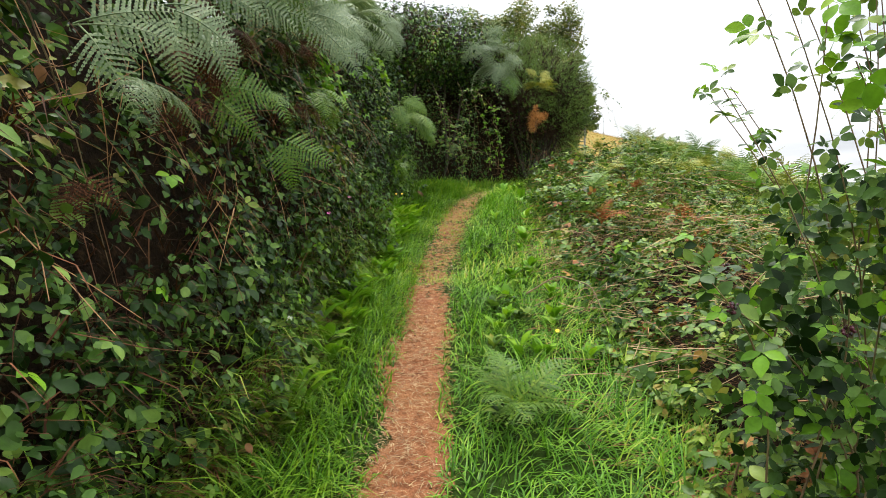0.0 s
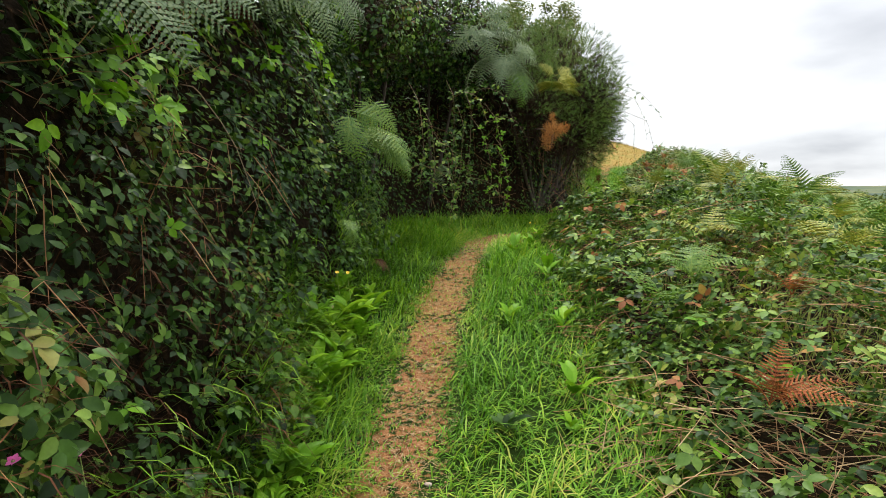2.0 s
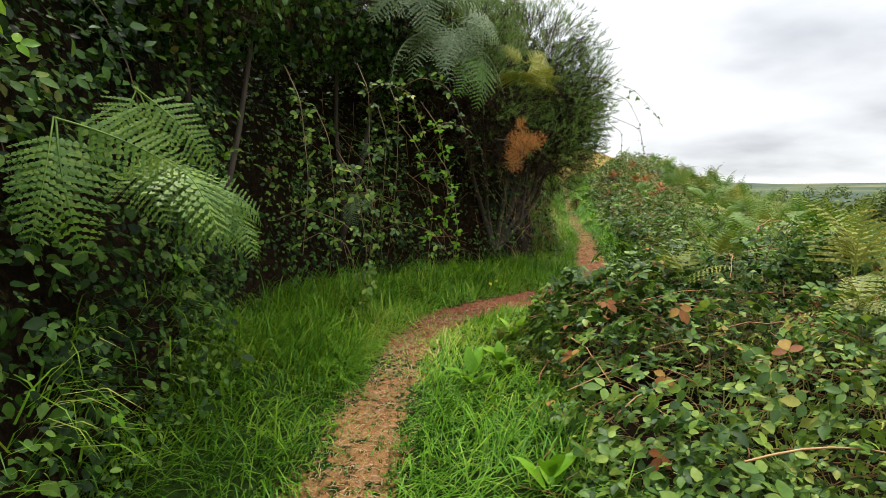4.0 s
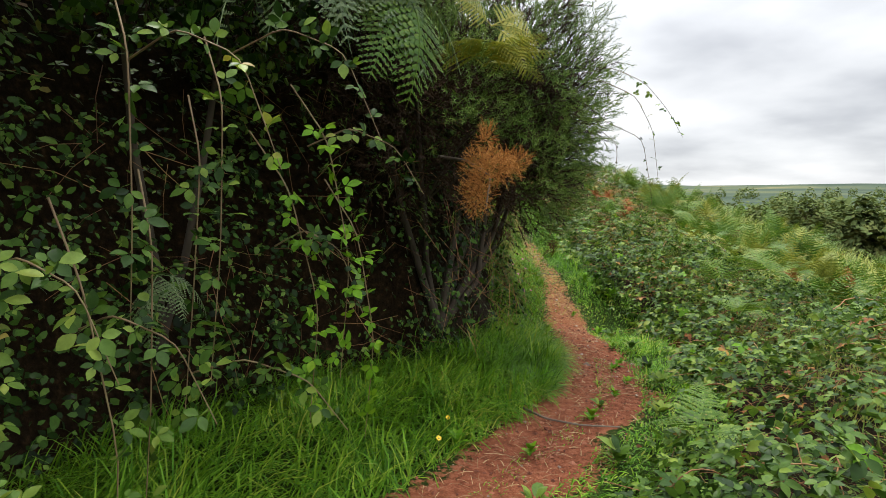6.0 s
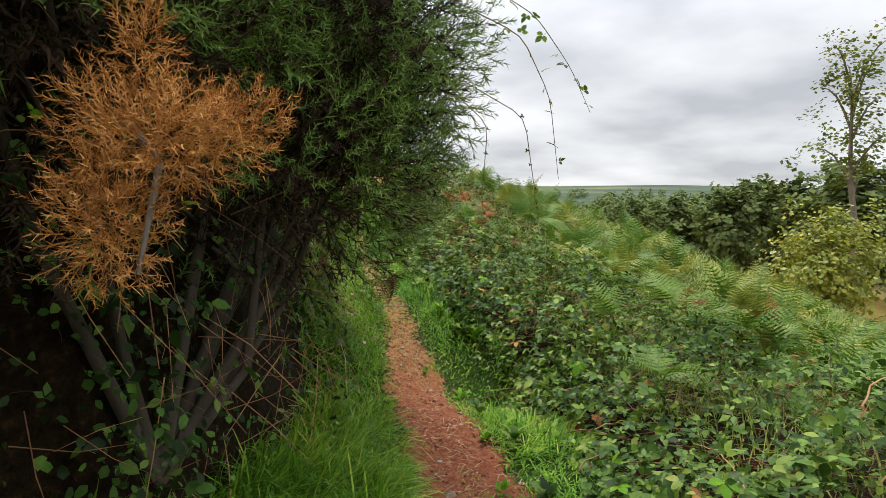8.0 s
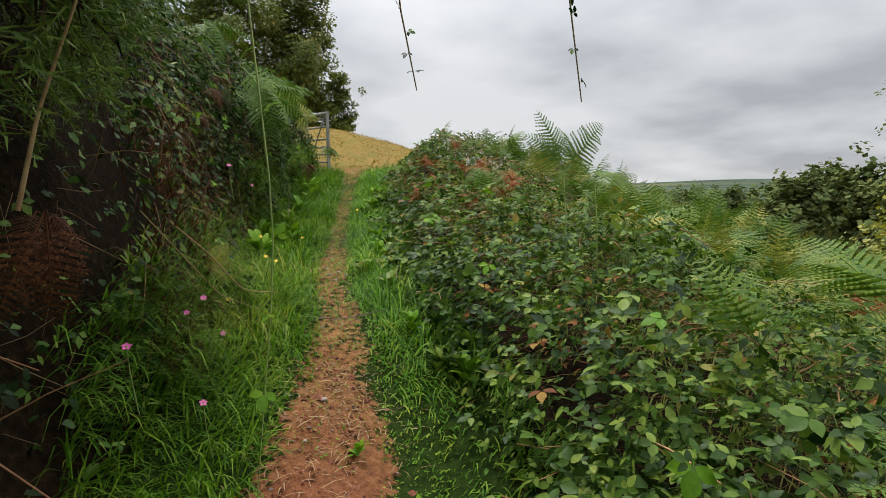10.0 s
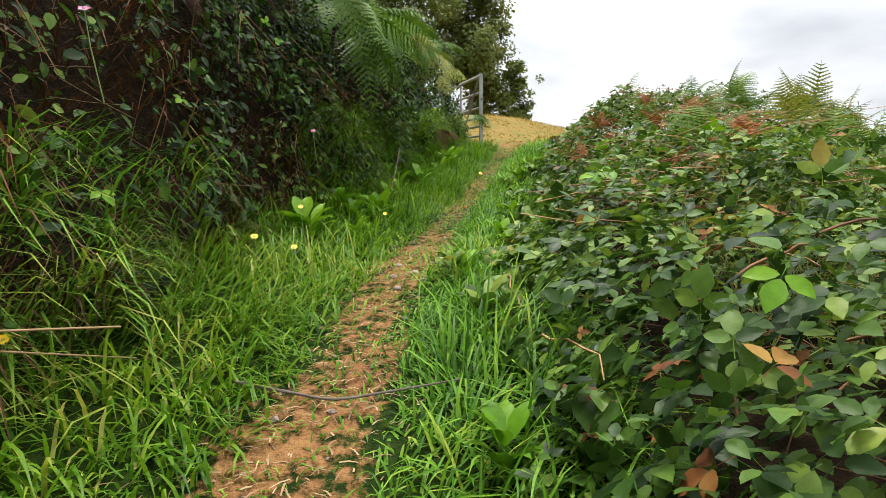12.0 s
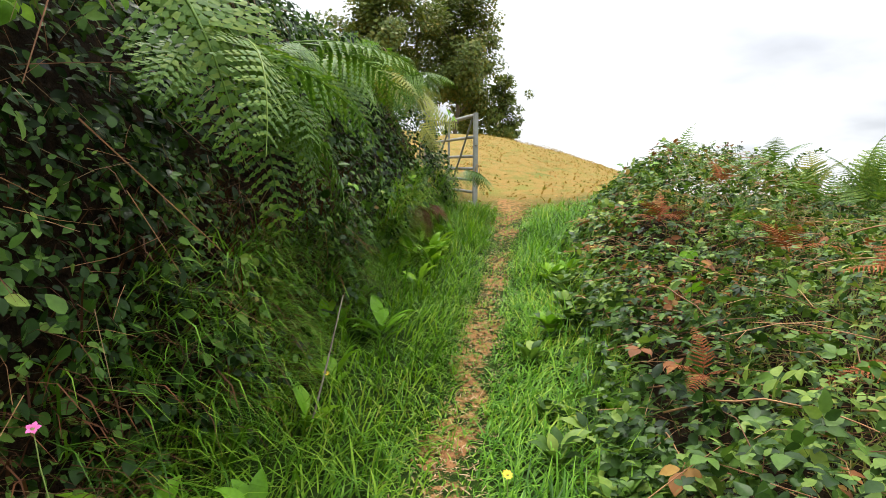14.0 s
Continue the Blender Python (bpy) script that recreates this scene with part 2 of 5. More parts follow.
# ---------------------------------------------------------------- the lie of the land
# footpath: y, x, z of its middle, half its width, way to the foot of the bank, way to the edge of the brambles
LINE = np.array([
    (-6.0, -0.25, -1.0, 0.17, 0.65, 1.0), (0.0, -0.2, -0.1, 0.18, 0.65, 1.05), (3.0, -0.16, 0.35, 0.2, 0.62, 1.18),
    (5.7, -0.07, 0.78, 0.24, 0.6, 1.16), (7.1, 0.1, 1.07, 0.26, 0.66, 1.02), (8.66, 0.36, 1.38, 0.25, 0.78, 0.85),
    (10.0, 0.66, 1.54, 0.2, 1.2, 0.7), (10.7, 1.2, 1.58, 0.28, 1.45, 0.6), (11.15, 1.8, 1.58, 0.36, 1.4, 0.55),
    (12.0, 2.78, 1.56, 0.38, 1.05, 0.55), (13.4, 3.5, 1.46, 0.34, 0.75, 0.6), (14.5, 3.74, 1.48, 0.3, 0.62, 0.68),
    (15.1, 3.97, 1.68, 0.24, 0.6, 0.62), (15.8, 4.15, 1.82, 0.21, 0.65, 0.42), (17.05, 4.36, 2.0, 0.17, 0.75, 0.42), (19.3, 4.98, 2.3, 0.12, 0.8, 0.45),
    (22.0, 5.75, 2.8, 0.14, 0.75, 0.5), (24.3, 6.45, 3.25, 0.3, 0.7, 1.2), (30.0, 8.1, 4.3, 0.5, 1.5, 3.0),
    (47.0, 11.5, 7.1, 0.3, 3.0, 5.0), (60.0, 13.0, 7.8, 0.2, 4.0, 6.0), (110.0, 18.0, 7.5, 0.2, 4.0, 6.0)])
CY = np.concatenate([np.arange(-6, 27, 0.04), np.arange(27, 110, 0.5)])


def smooth_line(col):
    v = np.interp(CY, LINE[:, 0], LINE[:, col])
    k = np.hanning(19)
    k /= k.sum()
    w = np.convolve(np.pad(v, 9, mode="edge"), k, mode="valid")
    near = CY < 26
    return np.where(near, w, v)


CX, CZ, CW, CL, CR = (smooth_line(i) for i in (1, 2, 3, 4, 5))
TX, TY = np.gradient(CX), np.gradient(CY)
TL = np.hypot(TX, TY)
NX, NY = TY / TL, -TX / TL       # to the right of the walk


def lumps(x, y, f, seed=0.0):
    """Smooth lumps from crossed waves, about -1 to 1."""
    return (np.sin(x * f + 1.7 * np.sin(y * f * 0.83 + seed) + seed) * np.cos(y * f * 1.13 + 1.3 * np.sin(x * f * 0.71 + 2 * seed)) * 0.6
            + 0.4 * np.sin((x * 1.9 - y * 1.3) * f + 3 * seed) * np.sin((x * 0.7 + y * 2.1) * f + seed))


def bank_height(y):
    return np.interp(y, [-6, 6, 8, 10, 11.5, 13, 15, 17, 22, 24, 25.5], [2.1, 2.1, 2.35, 2.75, 3.0, 2.9, 2.4, 2.1, 1.8, 1.4, 0.15])


def height(y, d, zc, wl, wr):
    """Ground height beside the path: d metres to the right of its middle (left is negative)."""
    bh = bank_height(y)
    t = np.clip((-d - wl - 0.22) / 0.8, 0, 1)
    left = 0.1 * np.clip((-d - 0.2) / 0.6, 0, 1) ** 2 + bh * (t * t * (3 - 2 * t)) + 0.09 * np.clip(-d - wl - 1.1, 0, 60)
    far = np.clip((y - 24) / 6, 0, 1)
    r_near = np.interp(d, [0, 0.2, 0.6, 1.2, 2.5, 4.0, 5.5, 7, 12, 30, 70, 120], [0, 0, 0.02, 0.06, 0.15, -0.03, -0.38, -0.9, -2.6, -7.5, -11, -12])
    rise = np.interp(y, [0, 5, 8, 11, 13, 17, 20, 23, 25], [0.0, 0.05, 0.2, 0.2, 0.05, 0.0, 0.0, 0.2, 0.1]) * np.exp(-((d - 3.0) / 1.6) ** 2)
    r_far = np.interp(d, [0, 3, 8, 20, 40, 120], [0, -0.7, -2.4, -6.6, -12, -18])
    r_near = r_near - 0.26 * np.clip((d - wr - 0.1) / 0.5, 0, 1) * np.clip((7.0 - d) / 3.0, 0, 1)
    # the brambles break away to the valley past the bend, and heap up beside the field
    dip = np.interp(y, [13.6, 14.8, 17.5, 20.5], [0.0, 0.36, 0.3, 0.0]) * np.clip((d - 1.45) / 1.0, 0, 1) * np.clip((9.0 - d) / 4.0, 0, 1)
    heap = 0.26 * np.exp(-((d - 1.55) / 0.6) ** 2 - ((y - 23.1) / 1.1) ** 2)
    right = (r_near + rise - dip + heap) * (1 - far) + r_far * far
    return zc + np.where(d < 0, left, right)


def nearest(x, y):
    """Index of the nearest place of the path and the signed way from it."""
    idx = np.empty(len(x), int)
    d = np.empty(len(x))
    for s in range(0, len(x), 20000):
        q = slice(s, s + 20000)
        dd = (x[q, None] - CX[None]) ** 2 + (y[q, None] - CY[None]) ** 2
        i = dd.argmin(1)
        idx[q] = i
        side = (x[q] - CX[i]) * NX[i] + (y[q] - CY[i]) * NY[i]
        d[q] = np.sqrt(dd[np.arange(len(i)), i]) * np.sign(side)
    return idx, d


def land(x, y):
    x, y = np.asarray(x, float), np.asarray(y, float)
    i, d = nearest(x, y)
    z = height(CY[i], d, CZ[i], CL[i], CR[i])
    z = z - 0.26 * np.exp(-((x - 4.3) / 0.36) ** 2 - ((y - 14.7) / 0.75) ** 2)
    z = z + 0.03 * lumps(x, y, 2.1, 0.4) * np.clip(np.abs(d) - 0.25, 0, 1)
    z = z + 0.012 * lumps(x, y, 9.0, 1.4) + 0.006 * lumps(x, y, 23.0, 2.2)
    r = np.hypot(x - 3, y - 12)
    far = np.interp(r, [40, 90, 160, 300, 600, 1100, 1600, 2400, 4000], [0, -11, -12, -9, 4, 24, 46, 48, 48]) + np.where(r > 500, 6 * lumps(x, y, 0.0035, 0.7), 0)
    k = np.clip((r - 45) / 70, 0, 1)
    k = k * k * (3 - 2 * k)
    return z * (1 - k) + far * k, d, i


def graded(lo, a, b, hi, fine, grow=1.16):
    mid = list(np.arange(a, b + 1e-6, fine))
    s, v, right = fine, b, []
    while v < hi:
        s *= grow
        v += s
        right.append(v)
    s, v, left = fine, a, []
    while v > lo:
        s *= grow
        v -= s
        left.append(v)
    return np.array(left[::-1] + mid + right)


def mesh_from(name, verts, tris, material, smooth=True):
    me = bpy.data.meshes.new(name)
    verts = np.ascontiguousarray(verts, np.float32)
    tris = np.ascontiguousarray(tris, np.int32)
    k = tris.shape[1]
    me.vertices.add(len(verts))
    me.vertices.foreach_set("co", verts.ravel())
    me.loops.add(tris.size)
    me.loops.foreach_set("vertex_index", tris.ravel())
    me.polygons.add(len(tris))
    me.polygons.foreach_set("loop_start", np.arange(0, tris.size, k, dtype=np.int32))
    me.polygons.foreach_set("use_smooth", np.full(len(tris), smooth))
    me.update(calc_edges=True)
    me.materials.append(material)
    return me


def part_mesh(name, verts, tris, material, parent=None, label="", kind="", smooth=True):
    ob = new(name, mesh_from(name, verts, tris, material, smooth))
    if parent is not None:
        ob.parent = parent
    return tagged(ob, label, "", "", kind)


def ground_material():
    m, nt, b = base_nodes("ground_soil", 0.95, 0.08)

    def attr(name):
        n = nt.nodes.new("ShaderNodeAttribute")
        n.attribute_name = name
        return n.outputs["Fac"]
    big, fine, grit = noise_node(nt, 1.6, 4), noise_node(nt, 22, 4, 0.65), noise_node(nt, 120, 3, 0.6)
    soil = ramp_node(nt, [(0.3, (0.075, 0.022, 0.012)), (0.5, (0.205, 0.064, 0.034)), (0.72, (0.37, 0.145, 0.085))])
    nt.links.new(math_node(nt, "ADD", math_node(nt, "MULTIPLY", fine.outputs["Fac"], 0.55), math_node(nt, "MULTIPLY", grit.outputs["Fac"], 0.45)), soil.inputs["Fac"])
    litter = ramp_node(nt, [(0.3, (0.16, 0.085, 0.03)), (0.6, (0.34, 0.19, 0.07)), (0.8, (0.2, 0.18, 0.045))])
    nt.links.new(fine.outputs["Fac"], litter.inputs["Fac"])
    turf = ramp_node(nt, [(0.3, (0.012, 0.022, 0.004)), (0.6, (0.028, 0.055, 0.008)), (0.8, (0.06, 0.06, 0.016))])
    nt.links.new(fine.outputs["Fac"], turf.inputs["Fac"])
    # dark humus, taken close to black to paint in the shade beneath the growth
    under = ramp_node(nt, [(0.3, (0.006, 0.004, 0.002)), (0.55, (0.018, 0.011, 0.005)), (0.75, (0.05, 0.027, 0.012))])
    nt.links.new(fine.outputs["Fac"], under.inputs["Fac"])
    field = ramp_node(nt, [(0.3, (0.12, 0.14, 0.028)), (0.5, (0.26, 0.165, 0.048)), (0.7, (0.16, 0.17, 0.036))])
    nt.links.new(big.outputs["Fac"], field.inputs["Fac"])
    hills = noise_node(nt, 0.006, 5, 0.6)
    far = ramp_node(nt, [(0.35, (0.035, 0.055, 0.04)), (0.5, (0.06, 0.085, 0.055)), (0.62, (0.1, 0.115, 0.06)), (0.7, (0.17, 0.16, 0.08))])
    nt.links.new(hills.outputs["Fac"], far.inputs["Fac"])
    edge = math_node(nt, "ADD", attr("path"), math_node(nt, "MULTIPLY", math_node(nt, "SUBTRACT", big.outputs["Fac"], 0.5), 0.5))
    edge = math_node(nt, "ADD", edge, math_node(nt, "MULTIPLY", math_node(nt, "SUBTRACT", fine.outputs["Fac"], 0.5), 1.5))
    step = nt.nodes.new("ShaderNodeMapRange")
    step.inputs[1].default_value, step.inputs[2].default_value = 0.4, 0.6
    nt.links.new(edge, step.inputs[0])
    strew = math_node(nt, "MULTIPLY", attr("litter"), math_node(nt, "MULTIPLY", big.outputs["Fac"], 1.4))
    trod = mix_rgb(nt, strew, soil.outputs["Color"], litter.outputs["Color"])
    # turf gives way to the shade-darkened humus below bank growth and brambles
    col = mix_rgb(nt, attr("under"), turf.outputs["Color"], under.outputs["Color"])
    col = mix_rgb(nt, attr("field"), col, field.outputs["Color"])
    col = mix_rgb(nt, attr("far"), col, far.outputs["Color"])
    col = mix_rgb(nt, step.outputs[0], col, trod)
    nt.links.new(col, b.inputs["Base Color"])
    bp = nt.nodes.new("ShaderNodeBump")
    bp.inputs["Strength"].default_value, bp.inputs["Distance"].default_value = 0.8, 0.035
    nt.links.new(math_node(nt, "ADD", fine.outputs["Fac"], math_node(nt, "MULTIPLY", grit.outputs["Fac"], 0.4)), bp.inputs["Height"])
    nt.links.new(bp.outputs[0], b.inputs["Normal"])
    return m


def build_ground():
    gx, gy = graded(-3600, -3.0, 9.0, 3600, 0.075), graded(-3600, -2.5, 26.0, 3600, 0.1)
    X, Y = np.meshgrid(gx, gy)
    z, d, i = land(X.ravel(), Y.ravel())
    v = np.stack([X.ravel(), Y.ravel(), z], 1)
    nx, ny = len(gx), len(gy)
    q = (np.arange(ny - 1)[:, None] * nx + np.arange(nx - 1)[None]).ravel()
    me = mesh_from("ground", v, np.stack([q, q + 1, q + nx + 1, q + nx], 1), ground_material())
    y = CY[i]
    r = np.hypot(v[:, 0] - 3, v[:, 1] - 12)
    sm = lambda t: np.clip(t, 0, 1)
    layers = {
        "path": sm(1.0 - (np.abs(d + 0.06 * lumps(v[:, 0], v[:, 1], 2.7, 1.1)) - CW[i] * (0.5 + 0.35 * lumps(v[:, 0], v[:, 1], 4.3, 0.2))) / (CW[i] * 0.9)) * (y < 25)
        * np.clip(np.interp(y, [2.5, 6, 9.6, 10.4, 14.6, 15.6, 25], [1.0, 0.58, 0.56, 1.0, 1.0, 0.54, 0.46]) + 0.22 * lumps(v[:, 0], v[:, 1], 5.1, 3.0), 0, 1),
        "litter": np.interp(y, [0, 5, 6.5, 9.5, 10.5, 14, 15.5, 20], [0.45, 0.55, 0.8, 0.85, 0.12, 0.12, 0.75, 0.95]),
        # where the humus with painted-in shade lies: behind bank foot and bramble rim
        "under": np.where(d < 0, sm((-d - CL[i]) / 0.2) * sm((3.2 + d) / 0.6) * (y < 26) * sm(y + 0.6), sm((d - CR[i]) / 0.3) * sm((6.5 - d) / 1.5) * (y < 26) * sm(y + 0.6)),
        "field": np.maximum(sm((y - 23.5) / 2.0), np.where(d < 0, sm((-d - 3) / 1.5), 0.75 * sm((d - 11) / 12))),
        "far": sm((r - 70) / 120)}
    for key, val in layers.items():
        at = me.attributes.new(key, "FLOAT", "POINT")
        at.data.foreach_set("value", np.ascontiguousarray(val, np.float32))
    tagged(new("ground", me), "red earth footpath and grassy hillside falling to a valley", "ground", "", "structure")


build_ground()

# ---------------------------------------------------------------- scattering
rng = np.random.default_rng(7)


def unit(v):
    return v / np.maximum(np.linalg.norm(v, axis=-1, keepdims=True), 1e-9)


def scatter(tv, tf, P, Y, Z, size):
    """Copies of a small template at P: its y along Y, its z near Z, scaled by size (N or N x 3)."""
    X = unit(np.cross(Y, Z))
    Z = np.cross(X, Y)
    s = np.asarray(size, float)
    s = np.repeat(s[:, None], 3, 1) if s.ndim == 1 else s
    v = (P[:, None] + tv[None, :, 0, None] * (X * s[:, :1])[:, None] + tv[None, :, 1, None] * (Y * s[:, 1:2])[:, None] + tv[None, :, 2, None] * (Z * s[:, 2:])[:, None])
    f = tf[None] + (np.arange(len(P)) * len(tv))[:, None, None]
    return v.reshape(-1, 3), f.reshape(-1, 3)


def joined(pieces):
    vs, fs, n = [], [], 0
    for v, f in pieces:
        vs.append(v)
        fs.append(np.asarray(f) + n)
        n += len(v)
    return np.concatenate(vs), np.concatenate(fs)


def leaflet(width=0.3, fold=0.07, droop=0.14):
    v = np.array([(0, 0, 0), (0, 0.62, 0), (0, 1, -droop), (-width, 0.28, fold), (-width * 0.82, 0.68, fold * 0.4 - droop * 0.3), (width, 0.28, fold), (width * 0.82, 0.68, fold * 0.4 - droop * 0.3)])
    f = np.array([(0, 1, 3), (3, 1, 4), (4, 1, 2), (0, 5, 1), (5, 6, 1), (6, 2, 1)])
    return v, f


def big_leaflet(width=0.33, fold=0.06, droop=0.16):
    """An oval pointed leaflet with a raised rim, a sunk midrib and a drooping tip."""
    v = [(0, 0, 0), (0, 0.35, -0.015), (0, 0.7, -0.02 - droop * 0.3), (0, 1, -droop)]
    for s in (-1, 1):
        for y, w in ((0.13, 0.5), (0.4, 0.97), (0.62, 0.95), (0.84, 0.5)):
            v.append((s * width * w, y, fold * w - droop * y * y * 0.7))
    f = []
    for o, turn in ((4, 1), (8, -1)):
        for t in ((0, 1, o), (o, 1, o + 1), (1, 2, o + 2), (1, o + 2, o + 1), (2, o + 3, o + 2), (2, 3, o + 3)):
            f.append(t if turn > 0 else t[::-1])
    return np.array(v), np.array(f)


def big_trifoliate(width=0.34):
    return trifoliate(width, big_leaflet(width))


def mid_leaflet(width=0.33, fold=0.06, droop=0.15):
    v = [(0, 0.5, -0.02), (0, 0, 0), (0, 1, -droop)]
    for s in (-1, 1):
        for y, w in ((0.14, 0.66), (0.46, 1.0), (0.8, 0.55)):
            v.append((s * width * w, y, fold * w - droop * y * y * 0.7))
    f = []
    for o, turn in ((3, 1), (6, -1)):
        for t in ((1, 0, o), (o, 0, o + 1), (o + 1, 0, o + 2), (o + 2, 0, 2)):
            f.append(t if turn > 0 else t[::-1])
    return np.array(v), np.array(f)


def trifoliate(width=0.31, one=None):
    """A bramble leaf: three leaflets on a stalk."""
    a, f = one or mid_leaflet(width)
    out = []
    for ang, y0, x0, s in ((0, 0.42, 0, 0.62), (68, 0.34, -0.03, 0.5), (-68, 0.34, 0.03, 0.5)):
        c, k = math.cos(radians(ang)), math.sin(radians(ang))
        v = a * s
        out.append((np.stack([v[:, 0] * c - v[:, 1] * k + x0, v[:, 0] * k + v[:, 1] * c + y0, v[:, 2]], 1), f))
    stalk = (np.array([(-0.012, 0, -0.04), (0.012, 0, -0.04), (0.0, 0.44, 0.0)]), np.array([(0, 1, 2)]))
    return joined(out + [stalk])


def blade(bend):
    """A grass blade one unit long, rising along z and leaning along y."""
    rows = []
    for t, w in ((0, 1.0), (0.4, 0.85), (0.75, 0.55)):
        y, z = bend * t ** 2, t * (1 - 0.35 * bend * t)
        rows += [(-w, y, z), (w, y, z)]
    rows.append((0, bend, 1 - 0.35 * bend - 0.18 * bend ** 2))
    return np.array(rows, float), np.array([(0, 1, 3), (0, 3, 2), (2, 3, 5), (2, 5, 4), (4, 5, 6)])


def small_leaflet(width=0.3, fold=0.06, droop=0.14):
    """Four faces: two halves folded along the midrib, the tip drooping."""
    v = np.array([(0, 0, 0), (0, 0.5, -0.03), (0, 1, -droop), (-width, 0.46, fold), (width, 0.46, fold)])
    return v, np.array([(0, 1, 3), (3, 1, 2), (0, 4, 1), (4, 2, 1)])


QUAD = (np.array([(-0.42, 0.0, 0.05), (0.42, 0.1, 0.0), (0.3, 0.95, -0.1), (-0.35, 0.85, 0.05)]), np.array([(0, 1, 2), (0, 2, 3)]))
LEAF, ROUND, TRI, TRI6 = leaflet(0.31, 0.05), mid_leaflet(0.32), trifoliate(0.32, mid_leaflet(0.31)), trifoliate(0.33, small_leaflet(0.32))
BLADES = [blade(b) for b in (0.25, 0.55, 0.85, 1.1)]


def at_path(y, d):
    """Places beside the path from the way along it (by y of its middle) and the way from its middle."""
    x = np.interp(y, CY, CX) + np.interp(y, CY, NX) * d
    yy = y + np.interp(y, CY, NY) * d
    return x, yy


def on_ground(x, y):
    return np.stack([x, y, land(x, y)[0]], 1)


def tube(points, r0, r1, sides=5):
    """A tapered tube along points."""
    p = np.asarray(points, float)
    t = unit(np.gradient(p, axis=0))
    ref = np.array([0.31, 0.17, 0.93]) if abs(t[:, 2]).mean() < 0.8 else np.array([1.0, 0.2, 0.1])
    u = unit(np.cross(t, ref))
    w = np.cross(t, u)
    r = np.linspace(r0, r1, len(p))
    ang = np.arange(sides) * 2 * math.pi / sides
    v = p[:, None] + r[:, None, None] * (np.cos(ang)[None, :, None] * u[:, None] + np.sin(ang)[None, :, None] * w[:, None])
    f = []
    for i in range(len(p) - 1):
        for j in range(sides):
            a, b = i * sides + j, i * sides + (j + 1) % sides
            f += [(a, b, b + sides), (a, b + sides, a + sides)]
    return v.reshape(-1, 3), np.array(f)


def thing(name, place, label, category, group="", kind=""):
    e = new(name)
    e.location = place
    e.empty_display_size = 0.1
    return tagged(e, label, category, group, kind)


def local(v, place):
    return v - np.asarray(place)[None]


def random_dirs(n):
    return unit(rng.normal(size=(n, 3)))


LEAF_OB = {}
for key in ("bramble", "bright", "hedge", "autumn"):
    LEAF_OB[key] = [mesh_from("leaf", *big_trifoliate(w), MAT[key]) for w in (0.29, 0.33)]


def put_leaf(parent, place, p, way, up, size, key):
    ob = new("leaf", LEAF_OB[key][int(rng.integers(0, 2))])
    ob.parent = parent
    y = unit(np.asarray(way, float))
    x = unit(np.cross(y, np.asarray(up, float)))
    z = np.cross(x, y)
    m = Matrix((x, y, z)).transposed().to_4x4()
    m.translation = Vector(np.asarray(p) - np.asarray(place))
    ob.matrix_basis = m @ Matrix.Scale(float(size), 4)

# ---------------------------------------------------------------- grass


def grass(name, label, ys, ds, length, width, material, lean=0.5, kind="stuff"):
    x, y = at_path(ys, ds)
    P = on_ground(x, y)
    n = len(P)
    pieces = []
    pick = rng.integers(0, len(BLADES), n)
    ang = rng.uniform(0, 2 * math.pi, n)
    ang = np.where(rng.uniform(size=n) < 0.55, 2.5 * lumps(x, y, 2.6, 4.0) + 0.6 * rng.normal(size=n), ang)
    tilt = rng.uniform(0, lean, n)
    flat = np.stack([np.cos(ang), np.sin(ang), np.zeros(n)], 1)
    up = unit(np.array([0, 0, 1.0])[None] + flat * tilt[:, None])
    edge = np.clip((np.abs(ds) - half(ys) * 0.5) / 0.2, 0.45, 1)
    L = length * rng.uniform(0.45, 1.2, n) * edge * (1 + 0.45 * lumps(x, y, 3.3, 0.6) + 0.25 * lumps(x, y, 8.0, 1.6))
    L *= np.where((ds > 0) & (ds < 1.2) & (ys > 10.9) & (ys < 13.3), 0.35, 1.0)
    L *= 1 - 0.85 * np.exp(-((x - 4.2) / 0.5) ** 2 - ((y - 14.7) / 1.1) ** 2)
    for k, (tv, tf) in enumerate(BLADES):
        q = pick == k
        s = np.stack([width * rng.uniform(0.7, 1.4, q.sum()), L[q], L[q]], 1)
        ahead = unit(flat[q] - up[q] * (flat[q] * up[q]).sum(1, keepdims=True))
        pieces.append(scatter(tv, tf, P[q], ahead, up[q], s))
    v, f = joined(pieces)
    return tagged(new(name, mesh_from(name, v, f, material)), label, "grass", "", kind)


def spread(n, y0, y1, d_lo, d_hi, clump=0.0):
    ys = rng.uniform(y0, y1, n)
    if clump:
        ys = ys + clump * np.sin(ys * 7.3) * rng.uniform(0, 1, n)
    lo, hi = d_lo(ys), d_hi(ys)
    return ys, lo + (hi - lo) * rng.uniform(0, 1, n)


half = lambda y: np.interp(y, CY, CW)
foot = lambda y: np.interp(y, CY, CL)
rim = lambda y: np.interp(y, CY, CR)
grass("verge_grass", "lush green grass on the bank side of the footpath", *spread(28000, 0.6, 24, lambda y: -foot(y) - 0.25, lambda y: -half(y) * np.where((y > 10.3) & (y < 15.3), 0.98, 0.62)), 0.24, 0.004, MAT["shade_grass"], 1.0)
grass("verge_grass", "long bright grass flopping beside the footpath", *spread(40000, 0.6, 24, lambda y: half(y) * 0.72, lambda y: rim(y) + 0.3), 0.215, 0.0036, MAT["grass"], 1.7)
grass("path_grass", "short trampled grass in the footpath", *spread(8000, 5.0, 10.6, lambda y: -half(y) * 1.5, lambda y: half(y) * 1.5), 0.09, 0.0028, MAT["grass"], 1.4)
